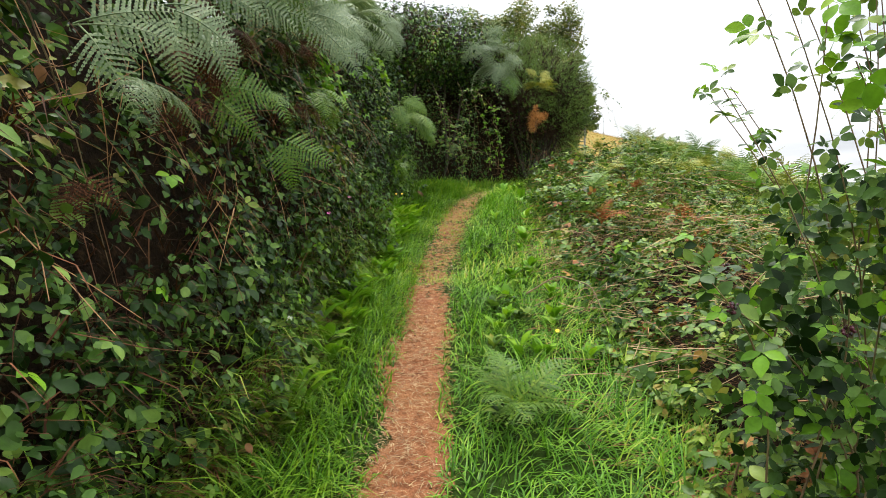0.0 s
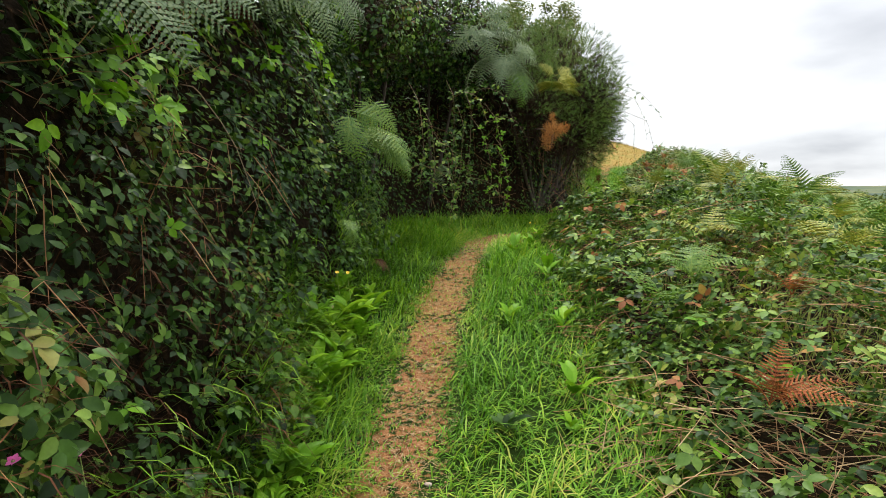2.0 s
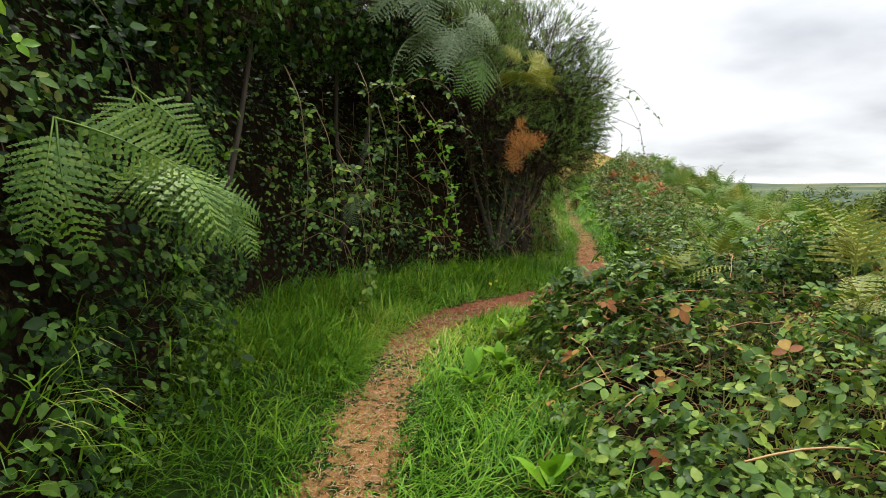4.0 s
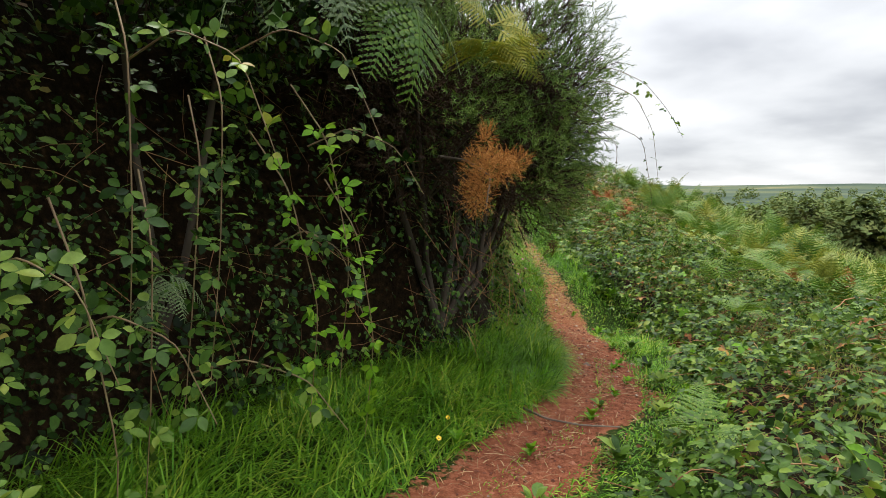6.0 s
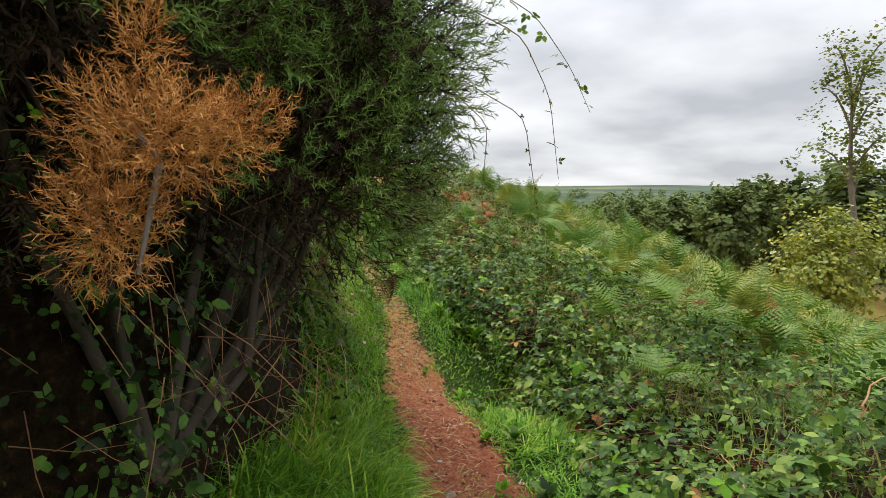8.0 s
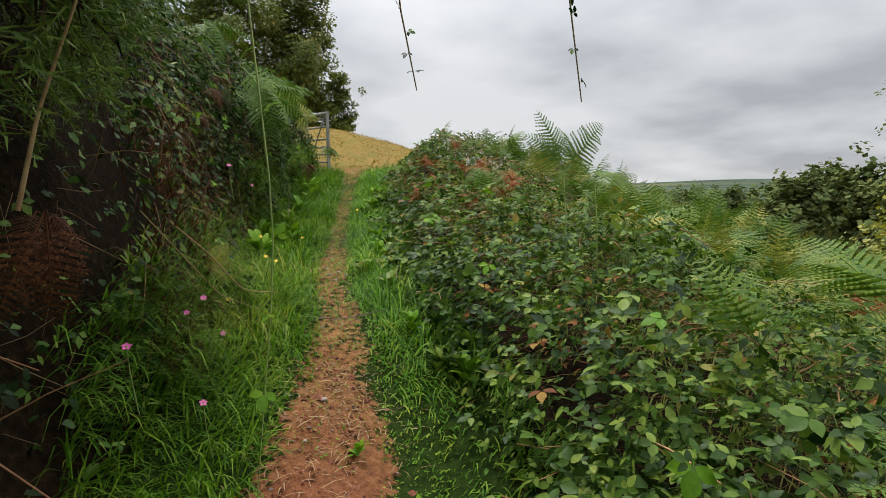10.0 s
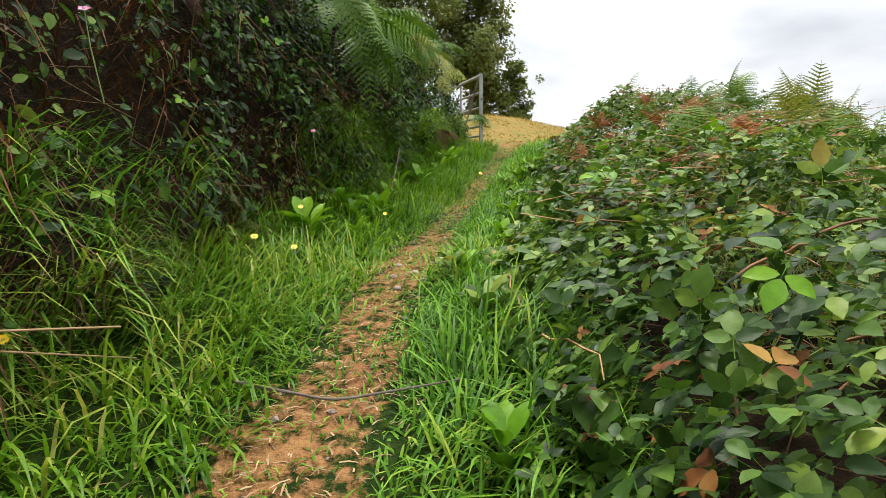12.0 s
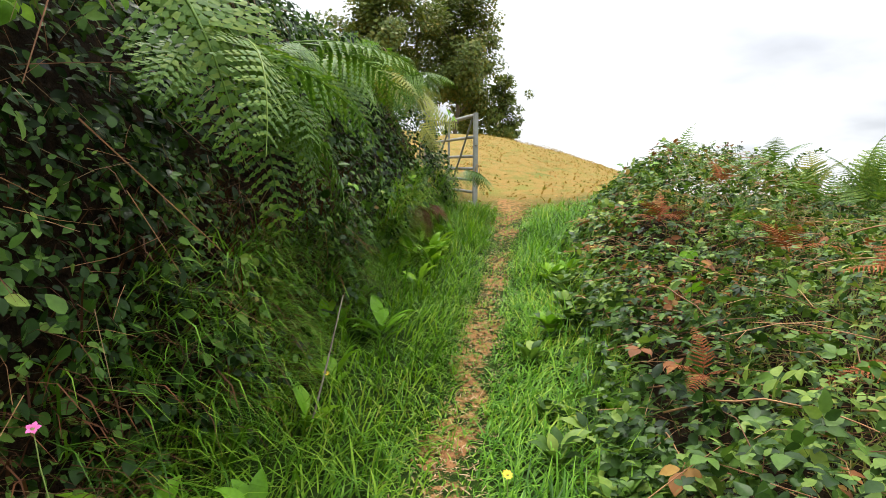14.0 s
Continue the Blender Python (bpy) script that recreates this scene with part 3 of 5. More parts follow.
grass("path_grass", "short trampled grass in the footpath", *spread(10000, 14.8, 24, lambda y: -half(y) * 2.0, lambda y: half(y) * 2.0), 0.11, 0.0028, MAT["grass"], 1.4)
grass("verge_grass", "long lush grass in the bay below the gorse", *spread(8000, 9.2, 13.2, lambda y: -foot(y) - 0.3, lambda y: -half(y) * 0.8), 0.24, 0.004, MAT["shade_grass"], 1.6)
grass("verge_grass", "bright flopping grass in the bay below the gorse", *spread(8000, 9.2, 13.2, lambda y: -foot(y) - 0.2, lambda y: -half(y) * 0.85), 0.26, 0.0042, MAT["grass"], 1.8)
grass("path_tufts", "thin grass tufts growing in the middle of the red path", *spread(900, 10.9, 13.2, lambda y: -0.02 + 0 * y, lambda y: 0.12 + 0 * y, 0.14), 0.09, 0.0026, MAT["grass"], 1.4)
grass("mound_grass", "yellow-green grass growing up through the brambles", *spread(13000, 6, 24, lambda y: rim(y) + 0.9, lambda y: 6.0 + 0 * y, 0.3), 0.55, 0.004, MAT["slope_grass"], 0.6)
grass("field_grass", "dry golden grass on the hillside field", *spread(18000, 23.5, 50, lambda y: -1.5 - 0 * y, lambda y: 14 + 0 * y), 0.08, 0.018, MAT["field_grass"], 1.4)
grass("slope_grass", "yellow-green grass on the slope below the brambles", *spread(15000, 7, 24, lambda y: 3.6 + 0 * y, lambda y: 13 + 0 * y), 0.4, 0.007, MAT["slope_grass"], 0.9)

# ---------------------------------------------------------------- leafy thickets


def leaves_over(P, N, size, template, up_bias=0.55, jitter=0.95, droop=0.4):
    n = len(P)
    Z = unit(N + np.array([0, 0, up_bias])[None] + jitter * rng.normal(size=(n, 3)) * 0.6)
    Y = unit(np.cross(Z, rng.normal(size=(n, 3))) + np.array([0, 0, -droop])[None] + 0.35 * N)
    Y = unit(Y - Z * (Y * Z).sum(1, keepdims=True))
    return scatter(*template, P, Y, Z, size)


def bank_face(ys, u):
    """The outside of the growth on the bank: u from 0 at its foot to 1 at its top. Gives places and normals."""
    h = np.interp(ys, [-6, 6, 8, 10, 11.5, 13, 15, 17, 20, 23.5, 24.5], [2.55, 2.55, 2.85, 3.2, 3.5, 3.4, 2.9, 2.6, 2.3, 2.0, 1.7])
    bulge = 0.19 * lumps(ys * 1.0, u * 2.6, 2.3, 0.3) + 0.13 * lumps(ys, u * 2.5, 6.1, 1.3) + 0.05 * lumps(ys, u * 2.5, 15.0, 2.3)
    back = np.interp(u, [0, 0.3, 0.7, 1.0, 1.3], [0.0, 0.16, 0.5, 1.0, 1.7])
    hh = np.interp(u, [0, 0.3, 0.7, 1.0, 1.3], [0.05, 0.4, 0.85, 1.0, 1.03]) * h
    d = -foot(ys) - back + bulge
    x, y = at_path(ys, d)
    z = np.interp(ys, CY, CZ) + hh
    n0 = np.stack([np.interp(ys, CY, NX), np.interp(ys, CY, NY), np.zeros(len(ys))], 1)
    a = np.interp(u, [0, 0.7, 1.0, 1.3], [0.15, 0.45, 1.0, 1.4])
    N = n0 * np.cos(a)[:, None] + np.array([0, 0, 1.0])[None] * np.sin(a)[:, None]
    return np.stack([x, y, z], 1), N


def mound_top(ys, d):
    """The top of the brambles on the valley side: height above the ground there."""
    e = np.clip((d - rim(ys)) / 1.35, 0, 1)
    crown = 0.24 * np.exp(-((ys - 9.7) / 0.8) ** 2 - ((d - 1.2) / 0.45) ** 2) * np.clip((d - rim(ys)) / 0.25, 0, 1)
    return np.clip(crown + 0.28 * np.clip((d - rim(ys) - 0.05) / 0.4, 0, 1) * np.clip((7.0 - d) / 3.0, 0, 1) + 0.46 * e ** 0.85 * (1 - 0.9 * np.clip((d - 2.3) / 1.6, 0, 1)) * (1 + 0.42 * lumps(ys, d, 1.9, 0.9) + 0.42 * lumps(ys, d, 5.3, 0.2) + 0.24 * lumps(ys, d, 11.0, 0.7)), 0.03, 2)


def arching_cane(p0, way, length, lift, sag, n=9):
    t = np.linspace(0, 1, n)[:, None]
    p = p0[None] + way[None] * length * t + np.array([0, 0, 1.0])[None] * (lift * t - sag * t ** 2)
    return p + 0.02 * np.cumsum(rng.normal(size=(n, 3)), 0) * 0.5


def hedge_bush(y0, y1, count):
    mid = 0.5 * (y0 + y1)
    bx, by = at_path(np.array([mid]), -foot(np.array([mid])) - 0.4)
    place = on_ground(bx, by)[0]
    bush = thing("hedge_bush", place, "dense dark bramble and ivy growth covering the earth bank", "hedge", "hedge growth along the bank")
    ys, u = rng.uniform(y0 - 0.15, y1 + 0.15, count), rng.uniform(0, 1.25, count)
    P, N = bank_face(ys, u)
    # growth stands in clusters with dark gaps between them
    full = lumps(P[:, 1] + P[:, 0], P[:, 2], 7.0, 0.8) + 0.7 * lumps(P[:, 1], P[:, 2], 15.0, 1.9) > np.where((ys < 4.2) & (u > 0.3), rng.uniform(-0.5, 0.75, count), rng.uniform(-1.0, 0.25, count))
    P, N = P[full], N[full]
    count = len(P)
    P = P - N * (rng.exponential(0.15, count).clip(0, 0.45))[:, None] + rng.normal(size=P.shape) * 0.03
    big = rng.uniform(size=count) < 0.22
    size = np.exp(rng.normal(-3.32, 0.32, count)).clip(0.018, 0.065)
    near = y0 < 8 or 16 < y0 < 20
    v, f = joined([leaves_over(P[big], N[big], size[big] * 1.75, TRI if near else TRI6), leaves_over(P[~big], N[~big], size[~big] * 1.2, ROUND if near else LEAF)])
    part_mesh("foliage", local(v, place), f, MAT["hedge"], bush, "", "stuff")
    k = max(20, count // 30)
    ys, u = rng.uniform(y0, y1, k), rng.uniform(0.5, 1.1, k)
    P, N = bank_face(ys, u)
    keep = lumps(P[:, 1], P[:, 2], 2.2, 2.0) > 0.25
    v, f = leaves_over(P[keep] + N[keep] * 0.05, N[keep], rng.uniform(0.08, 0.13, keep.sum()), TRI)
    part_mesh("young_leaves", local(v, place), f, MAT["bright"], bush, "fresh light green bramble leaves", "stuff")
    for _ in range(12):
        P, N = bank_face(np.array([rng.uniform(y0, y1)]), np.array([rng.uniform(0.1, 0.75)]))
        put_leaf(bush, place, P[0] + N[0] * 0.01, N[0] * 0.5 + rng.normal(size=3) * 0.5 - (0, 0, 0.3), N[0] + (0, 0, 0.6) + rng.normal(size=3) * 0.4, rng.uniform(0.06, 0.1), "bramble" if rng.uniform() < 0.7 else "bright")
    canes = []
    for _ in range(9):
        P, N = bank_face(np.array([rng.uniform(y0, y1)]), np.array([rng.uniform(0.55, 1.1)]))
        way = unit(N[0] * 0.5 + rng.normal(size=3) * 0.5)
        canes.append(tube(arching_cane(P[0] - N[0] * 0.05, way, rng.uniform(0.3, 0.6), 0.1, rng.uniform(0.5, 1.0)), 0.004, 0.0015, 4))
    v, f = joined(canes)
    part_mesh("cane_tangle", local(v, place), f, MAT["cane"], bush, "thin trailing bramble canes", "stuff")
    return bush


def bramble_bush(y0, y1, count, red):
    mid = 0.5 * (y0 + y1)
    bx, by = at_path(np.array([mid]), rim(np.array([mid])) + 1.2)
    place = on_ground(bx, by)[0]
    bush = thing("bramble_bush", place, "low tangled bramble bush, green leaves with reddish dead stems", "bush", "brambles on the valley side")
    ys = rng.uniform(y0 - 0.2, y1 + 0.2, count)
    d = rim(ys) + 5.2 * rng.beta(1.0, 1.75, count)
    x, y = at_path(ys, d)
    full = 0.8 * lumps(x, y, 6.0, 0.8) + 0.6 * lumps(x, y, 13.0, 1.9) + 0.75 * lumps(x, y, 1.9, 2.7) > rng.uniform(-1.2, 0.2, count)
    full &= (d < rim(ys) + 1.9) | (rng.uniform(size=count) < 0.7)
    ys, d, x, y = ys[full], d[full], x[full], y[full]
    count = len(ys)
    G = on_ground(x, y)
    h = mound_top(ys, d)
    e = 0.06
    hx = (mound_top(ys, d + e) - h) / e
    N = unit(np.stack([-hx * np.interp(ys, CY, NX), -hx * np.interp(ys, CY, NY), np.ones(count)], 1))
    P = G.copy()
    P[:, 2] += h * (1 - rng.exponential(0.24, count).clip(0, 0.9))
    P += rng.normal(size=P.shape) * 0.03
    warm = (lumps(x, y, 2.4, 3.1) + rng.normal(size=count) * 0.35) > (0.95 if not red else 0.62)
    size = np.exp(rng.normal(-2.55, 0.28, count)).clip(0.04, 0.13)
    near = d < rim(ys) + 0.9
    v, f = joined([leaves_over(P[q], N[q], size[q], tpl, 0.7, 1.15) for q, tpl in ((~warm & near, TRI), (~warm & ~near, TRI6))])
    part_mesh("foliage", local(v, place), f, MAT["bramble"], bush, "", "stuff")
    v, f = leaves_over(P[warm], N[warm], size[warm] * 0.65, TRI, 0.6)
    part_mesh("turning_leaves", local(v, place), f, MAT["autumn"], bush, "russet and yellow turning leaves", "stuff")
    for _ in range(18):
        yy = np.array([rng.uniform(y0, y1)])
        dd = rim(yy) + rng.uniform(0.05, 1.0)
        cx, cy = at_path(yy, dd)
        g = on_ground(cx, cy)[0]
        g[2] += mound_top(yy, dd)[0] + 0.03
        put_leaf(bush, place, g, rng.normal(size=3) - (0.5, 0.5, 0.3), np.array([-0.25, -0.35, 1.0]) + rng.normal(size=3) * 0.25, rng.uniform(0.1, 0.15), ("bramble", "bramble", "bramble", "hedge", "bright", "bramble", "autumn")[int(rng.integers(0, 7))])
    canes = []
    for _ in range(30):
        yy = np.array([rng.uniform(y0, y1)])
        dd = rim(yy) + rng.uniform(0.0, 2.6)
        cx, cy = at_path(yy, dd)
        g = on_ground(cx, cy)[0]
        g[2] += mound_top(yy, dd)[0] * rng.uniform(0.3, 0.95)
        way = unit(np.array([rng.normal(), rng.normal(), 0.05]))
        normal = np.array([np.interp(yy[0], CY, NX), np.interp(yy[0], CY, NY), 0.0])
        way = way - normal * 1.9 * min(0.0, float(way @ normal))
        canes.append(tube(arching_cane(g, way, rng.uniform(0.4, 0.8), 0.22, 0.28), 0.0045, 0.002, 4))
    v, f = joined(canes)
    part_mesh("cane_tangle", local(v, place), f, MAT["dead_stem"], bush, "dry reddish dead canes", "stuff")
    return bush


edges = np.linspace(0.4, 24.2, 19)
for a0, a1 in zip(edges[:-1], edges[1:]):
    hedge_bush(a0, a1, 4500 if 10.2 < a0 < 11.5 else 10000 if 9.0 < a0 < 11.5 or a0 < 4.5 else 1700 if 11.5 < a0 < 15.2 else 3600 if 15.2 <= a0 < 16.4 else 8000)
edges = np.linspace(0.4, 25.0, 17)
for a0, a1 in zip(edges[:-1], edges[1:]):
    bramble_bush(a0, a1, 5000, a0 > 17 or 1 < a0 < 5)


def face_grass(name, label, n, y0, y1, u_max, length, width, material):
    """Grass that grows out of the lower face of the bank and flops over."""
    ys, u = rng.uniform(y0, y1, n), u_max * rng.uniform(0, 1, n) ** 1.5
    P, N = bank_face(ys, u)
    thick = lumps(P[:, 1], P[:, 2], 2.6, 5.0) + 0.5 * lumps(P[:, 1], P[:, 2], 7.0, 1.0) > rng.uniform(-1.0, 0.6, n)
    P, N = P[thick] - N[thick] * 0.12, N[thick]
    n = len(P)
    out = unit(N * np.array([1, 1, 0])[None] + 0.7 * rng.normal(size=(n, 3)) * np.array([1, 1, 0])[None])
    up = unit(np.array([0, 0, 1.0])[None] + 0.9 * out * rng.uniform(0.1, 1, n)[:, None])
    ahead = unit(out - up * (out * up).sum(1, keepdims=True))
    pick = rng.integers(1, len(BLADES), n)
    L = length * rng.uniform(0.4, 1.25, n)
    pieces = []
    for k, (tv, tf) in enumerate(BLADES):
        q = pick == k
        pieces.append(scatter(tv, tf, P[q], ahead[q], up[q], np.stack([width * rng.uniform(0.7, 1.4, q.sum()), L[q], L[q]], 1)))
    v, f = joined(pieces)
    tagged(new(name, mesh_from(name, v, f, material)), label, "grass", "", "stuff")


face_grass("bank_grass", "long grass growing out of the lower bank", 4200, 1.0, 9.5, 0.18, 0.26, 0.004, MAT["shade_grass"])
face_grass("dead_bank_grass", "matted brown dead grass on the lower bank", 7000, 15.0, 21.0, 0.34, 0.24, 0.003, MAT["dead"])
face_grass("dead_bank_grass", "matted brown dead grass under the hedge", 3500, 1.0, 6.0, 0.5, 0.26, 0.003, MAT["dead"])
face_grass("bank_grass", "bright grass climbing the foot of the bank", 6500, 18.6, 23.4, 0.24, 0.24, 0.0036, MAT["grass"])
face_grass("bank_grass", "long grass and dry blades on the lower bank", 3200, 14.6, 17.0, 0.15, 0.24, 0.0036, MAT["grass"])
face_grass("bank_grass", "long grass and dry blades on the lower bank", 5000, 18.2, 23.8, 0.2, 0.3, 0.0036, MAT["shade_grass"])

# ---------------------------------------------------------------- bracken


def frond_mesh(length, pairs, curl, wide, seed, fine=True):
    """One bracken frond along +y, drooping by curl: rachis with paired pinnae, each cut into pinnules."""
    r = np.random.default_rng(seed)
    t = np.linspace(0, 1, 14)
    spine = np.stack([0.03 * np.sin(t * 3 + seed), t * (1 - 0.25 * curl * t), 0.32 * t - curl * t ** 2], 1) * length
    pieces = [tube(spine, 0.006 * length + 0.0015, 0.001, 4)]
    qv = np.array([(-0.22, 0.0, 0), (0.22, 0.0, 0), (0.2, 0.6, -0.03), (-0.12, 1.0, -0.1)])
    qf = np.array([(0, 1, 2), (0, 2, 3)])
    for i in range(pairs):
        f = 0.18 + 0.8 * (i / pairs) ** 0.92
        base = np.array([np.interp(f, t, spine[:, k]) for k in range(3)])
        ahead = unit(np.array([np.interp(f + 0.03, t, spine[:, k]) - np.interp(f - 0.03, t, spine[:, k]) for k in range(3)]))
        pl = wide * length * (1 - f) ** 0.8 * 1.25 * (0.8 if i == 0 else 1.0) * r.uniform(0.9, 1.1) + 0.012
        for side in (-1, 1):
            out = unit(np.array([side, 0, 0]) * 1.0 + ahead * 0.42 + np.array([0, 0, -0.12]) + r.normal(size=3) * 0.06)
            up = unit(np.cross(out, ahead) * side)
            if up[2] < 0:
                up = -up
            m = max(4, int(9 * pl / (wide * length))) if fine else 4
            g = (np.arange(m) + 0.4) / m
            P = base[None] + out[None] * (g * pl)[:, None] - np.array([0, 0, 0.18])[None] * (g ** 2 * pl)[:, None]
            across = unit(np.cross(up, out))
            sz = pl * 0.078 * (1 - g * 0.8) + 0.003
            for s2 in (-1, 1):
                Y = unit(np.repeat((across * s2 + out * 0.45)[None], m, 0) + r.normal(size=(m, 3)) * 0.05)
                Z = np.repeat(up[None], m, 0)
                w = np.stack([np.full(m, pl / m * 2.2), sz, sz], 1)
                pieces.append(scatter(qv, qf, P, Y, Z, w))
            pieces.append((np.stack([base - ahead * (0.002 + 0.034 * pl), base + ahead * (0.002 + 0.034 * pl), base + out * pl - np.array([0, 0, 0.18]) * pl]), np.array([(0, 1, 2)])))
    return joined(pieces)


FROND = {}
for key, mat in (("green", "fern"), ("grey", "fern_grey"), ("dead", "dead"), ("rust", "rust"), ("yellow", "yellow_shrub")):
    FROND[key] = []
    for n in range(4):
        curl = (0.35, 0.55, 0.75, 0.5)[n] + (0.12 if key in ("dead", "rust") else 0)
        v, f = frond_mesh(0.62, 14, curl, (0.3, 0.36, 0.27, 0.33)[n] * (0.75 if key in ("dead", "rust") else 1), n + 3)
        FROND[key].append(mesh_from("frond", v, f, MAT[mat]))
FAR_FROND = {key: [mesh_from("frond", *frond_mesh(0.62, 10, (0.35, 0.55, 0.75)[n], (0.3, 0.36, 0.33)[n], n + 3, False), MAT[mat]) for n in range(3)] for key, mat in (("green", "fern"), ("rust", "rust"), ("yellow", "yellow_shrub"))}
FERN_LABEL = {"green": "fresh green bracken fern with arching fronds", "grey": "grey-green bracken fern hanging over the bank",
              "dead": "withered brown bracken with curled fronds", "rust": "rust-red dying bracken fern among the brambles", "yellow": "yellowing bracken fern with arching fronds"}


def bracken(place, way, key, fronds=4, scale=1.0, spread_deg=55, rise=0.25, stem=0.0, far=False):
    """A fern at place whose fronds fan out round the direction way."""
    fern = thing("bracken_fern", place, FERN_LABEL[key], "fern", key + " bracken")
    base = math.atan2(-way[0], way[1])
    top = Vector((0, 0, stem))
    if stem:
        v, f = tube(np.array([(0.05, 0, -0.05), (0.02, 0, stem * 0.5), (0, 0, stem)]), 0.006, 0.004, 5)
        part_mesh("stem", v, f, MAT["green_stem"], fern)
    for n in range(fronds):
        k = (n / max(1, fronds - 1) - 0.5) * 2 if fronds > 1 else 0
        ob = new("frond", FAR_FROND[key][int(rng.integers(0, 3))] if far else FROND[key][int(rng.integers(0, 4))])
        ob.parent = fern
        s = scale * rng.uniform(0.8, 1.2)
        ob.matrix_basis = Matrix.Translation(top) @ Euler((rise * rng.uniform(0.3, 1.6), rng.uniform(-0.4, 0.4), base + radians(spread_deg) * k + rng.uniform(-0.2, 0.2))).to_matrix().to_4x4() @ Matrix.Scale(s, 4)
    return fern


def facing_fern(place, key, angles, normal, scale=1.0, stem=0.0):
    """A fern whose fronds fan out in one plane: angles in degrees from upright, turning to the right."""
    fern = thing("bracken_fern", place, FERN_LABEL[key], "fern", key + " bracken")
    if stem:
        v, f = tube(np.array([(0.04, 0.02, -0.15), (0.02, 0, stem * 0.5), (0, 0, stem)]), 0.006, 0.004, 5)
        part_mesh("stem", v, f, MAT["green_stem"], fern)
    n = unit(np.array(normal, float))
    right = unit(np.cross((0, 0, 1.0), n) * 1.0)
    right = right if right[0] > 0 else -right
    top = np.cross(n, right)
    top = top if top[2] > 0 else -top
    for ang in angles:
        k = radians(ang + rng.uniform(-6, 6))
        y = unit(top * math.cos(k) + right * math.sin(k) + n * rng.uniform(0.0, 0.25))
        x = unit(np.cross(y, n))
        m = Matrix((x, y, np.cross(x, y))).transposed().to_4x4()
        m.translation = Vector((0, 0, stem))
        ob = new("frond", FROND[key][int(rng.integers(0, 4))])
        ob.parent = fern
        ob.matrix_basis = m @ Matrix.Scale(scale * rng.uniform(0.85, 1.15), 4)


def bank_fern(y, u, key, fronds=4, scale=1.0, rise=0.2, spread_deg=60, proud=0.0):
    P, N = bank_face(np.array([float(y)]), np.array([float(u)]))
    bracken(tuple(P[0] + N[0] * (0.04 + proud)), N[0], key, fronds, scale, spread_deg, rise)


crest = lambda y: float(np.interp(y, [1, 1.8, 3, 5, 7, 9], [0.58, 0.7, 0.78, 0.82, 0.9, 1.0]))
for y in np.arange(1.0, 9.4, 0.36):
    bank_fern(y + rng.uniform(-0.12, 0.12), crest(y) + rng.uniform(-0.03, 0.1), "grey" if rng.uniform() < 0.7 else "green", 5, rng.uniform(0.9, 1.2) * (0.5 if y < 1.9 else 0.8 if y < 3 else 1.0), rng.uniform(-0.75, 0.15), 75, 0.08)
for y in (2.2, 2.45, 2.7, 2.95, 3.2, 3.45, 3.8, 4.3, 4.8, 5.3, 5.9, 6.6):
    bank_fern(y, crest(y) - rng.uniform(0.1, 0.2), "dead", 5, rng.uniform(0.38, 0.55), -0.45, 70, 0.03)
for y, u, key, n, s in ((1.75, 0.5, "grey", 4, 0.4), (3.15, 0.5, "green", 3, 0.6), (4.1, 0.52, "green", 4, 0.6), (8.3, 0.36, "green", 5, 0.9), (8.6, 0.3, "green", 4, 0.7),
                        (7.2, 0.2, "green", 4, 0.55), (10.6, 0.2, "grey", 3, 0.6), (9.6, 0.8, "grey", 5, 1.2), (10.0, 0.85, "grey", 6, 1.4), (10.5, 0.8, "grey", 5, 1.3), (9.3, 0.95, "green", 5, 1.1),
                        (7.7, 0.06, "dead", 3, 0.4), (12.2, 0.9, "grey", 5, 1.2), (18.9, 0.5, "green", 4, 1.15), (19.3, 0.47, "green", 5, 1.2), (19.7, 0.56, "green", 5, 1.1), (20.3, 0.58, "green", 5, 1.0),
                        (20.9, 0.64, "green", 6, 1.0), (21.3, 0.6, "yellow", 5, 0.9), (21.9, 0.66, "green", 6, 0.9), (22.5, 0.62, "green", 5, 0.9), (23.0, 0.6, "yellow", 5, 0.9), (23.6, 0.7, "green", 6, 0.9),
                        (18.5, 0.75, "green", 5, 1.1), (21.7, 0.14, "dead", 5, 0.55), (22.1, 0.12, "dead", 5, 0.45), (17.2, 0.36, "dead", 4, 0.42), (17.0, 0.42, "dead", 4, 0.4), (17.5, 0.48, "dead", 4, 0.4),
                        (14.4, 0.25, "dead", 4, 0.35), (23.4, 0.2, "green", 5, 0.7)):
    bank_fern(y, u, key, n, s, -0.45 if key == "dead" else -0.55, 60, 0.08)
# the big fern that hangs out of the gorse, and the yellow one above it
bracken((1.0, 11.55, 4.05), (0.45, -0.85), "grey", 7, 1.35, 75, -0.55)
bracken((0.75, 11.6, 4.45), (0.3, -0.9), "grey", 6, 1.3, 80, -0.3)
bracken((1.3, 11.45, 3.95), (0.6, -0.8), "green", 3, 1.0, 40, -0.9)
bracken((1.95, 12.15, 3.75), (0.4, -0.9), "yellow", 6, 0.8, 80, 0.4)


def mound_fern(y, d, key, fronds, scale, rise=0.5, spread_deg=170, sink=0.0, way=(-0.4, -0.9), far=False):
    x, yy = at_path(np.array([float(y)]), np.array([float(d)]))
    p = on_ground(x, yy)[0]
    p[2] += mound_top(np.array([float(y)]), np.array([float(d)]))[0] + 0.02 - sink
    bracken(tuple(p), way, key, fronds, scale, spread_deg, rise, 0.0, far)


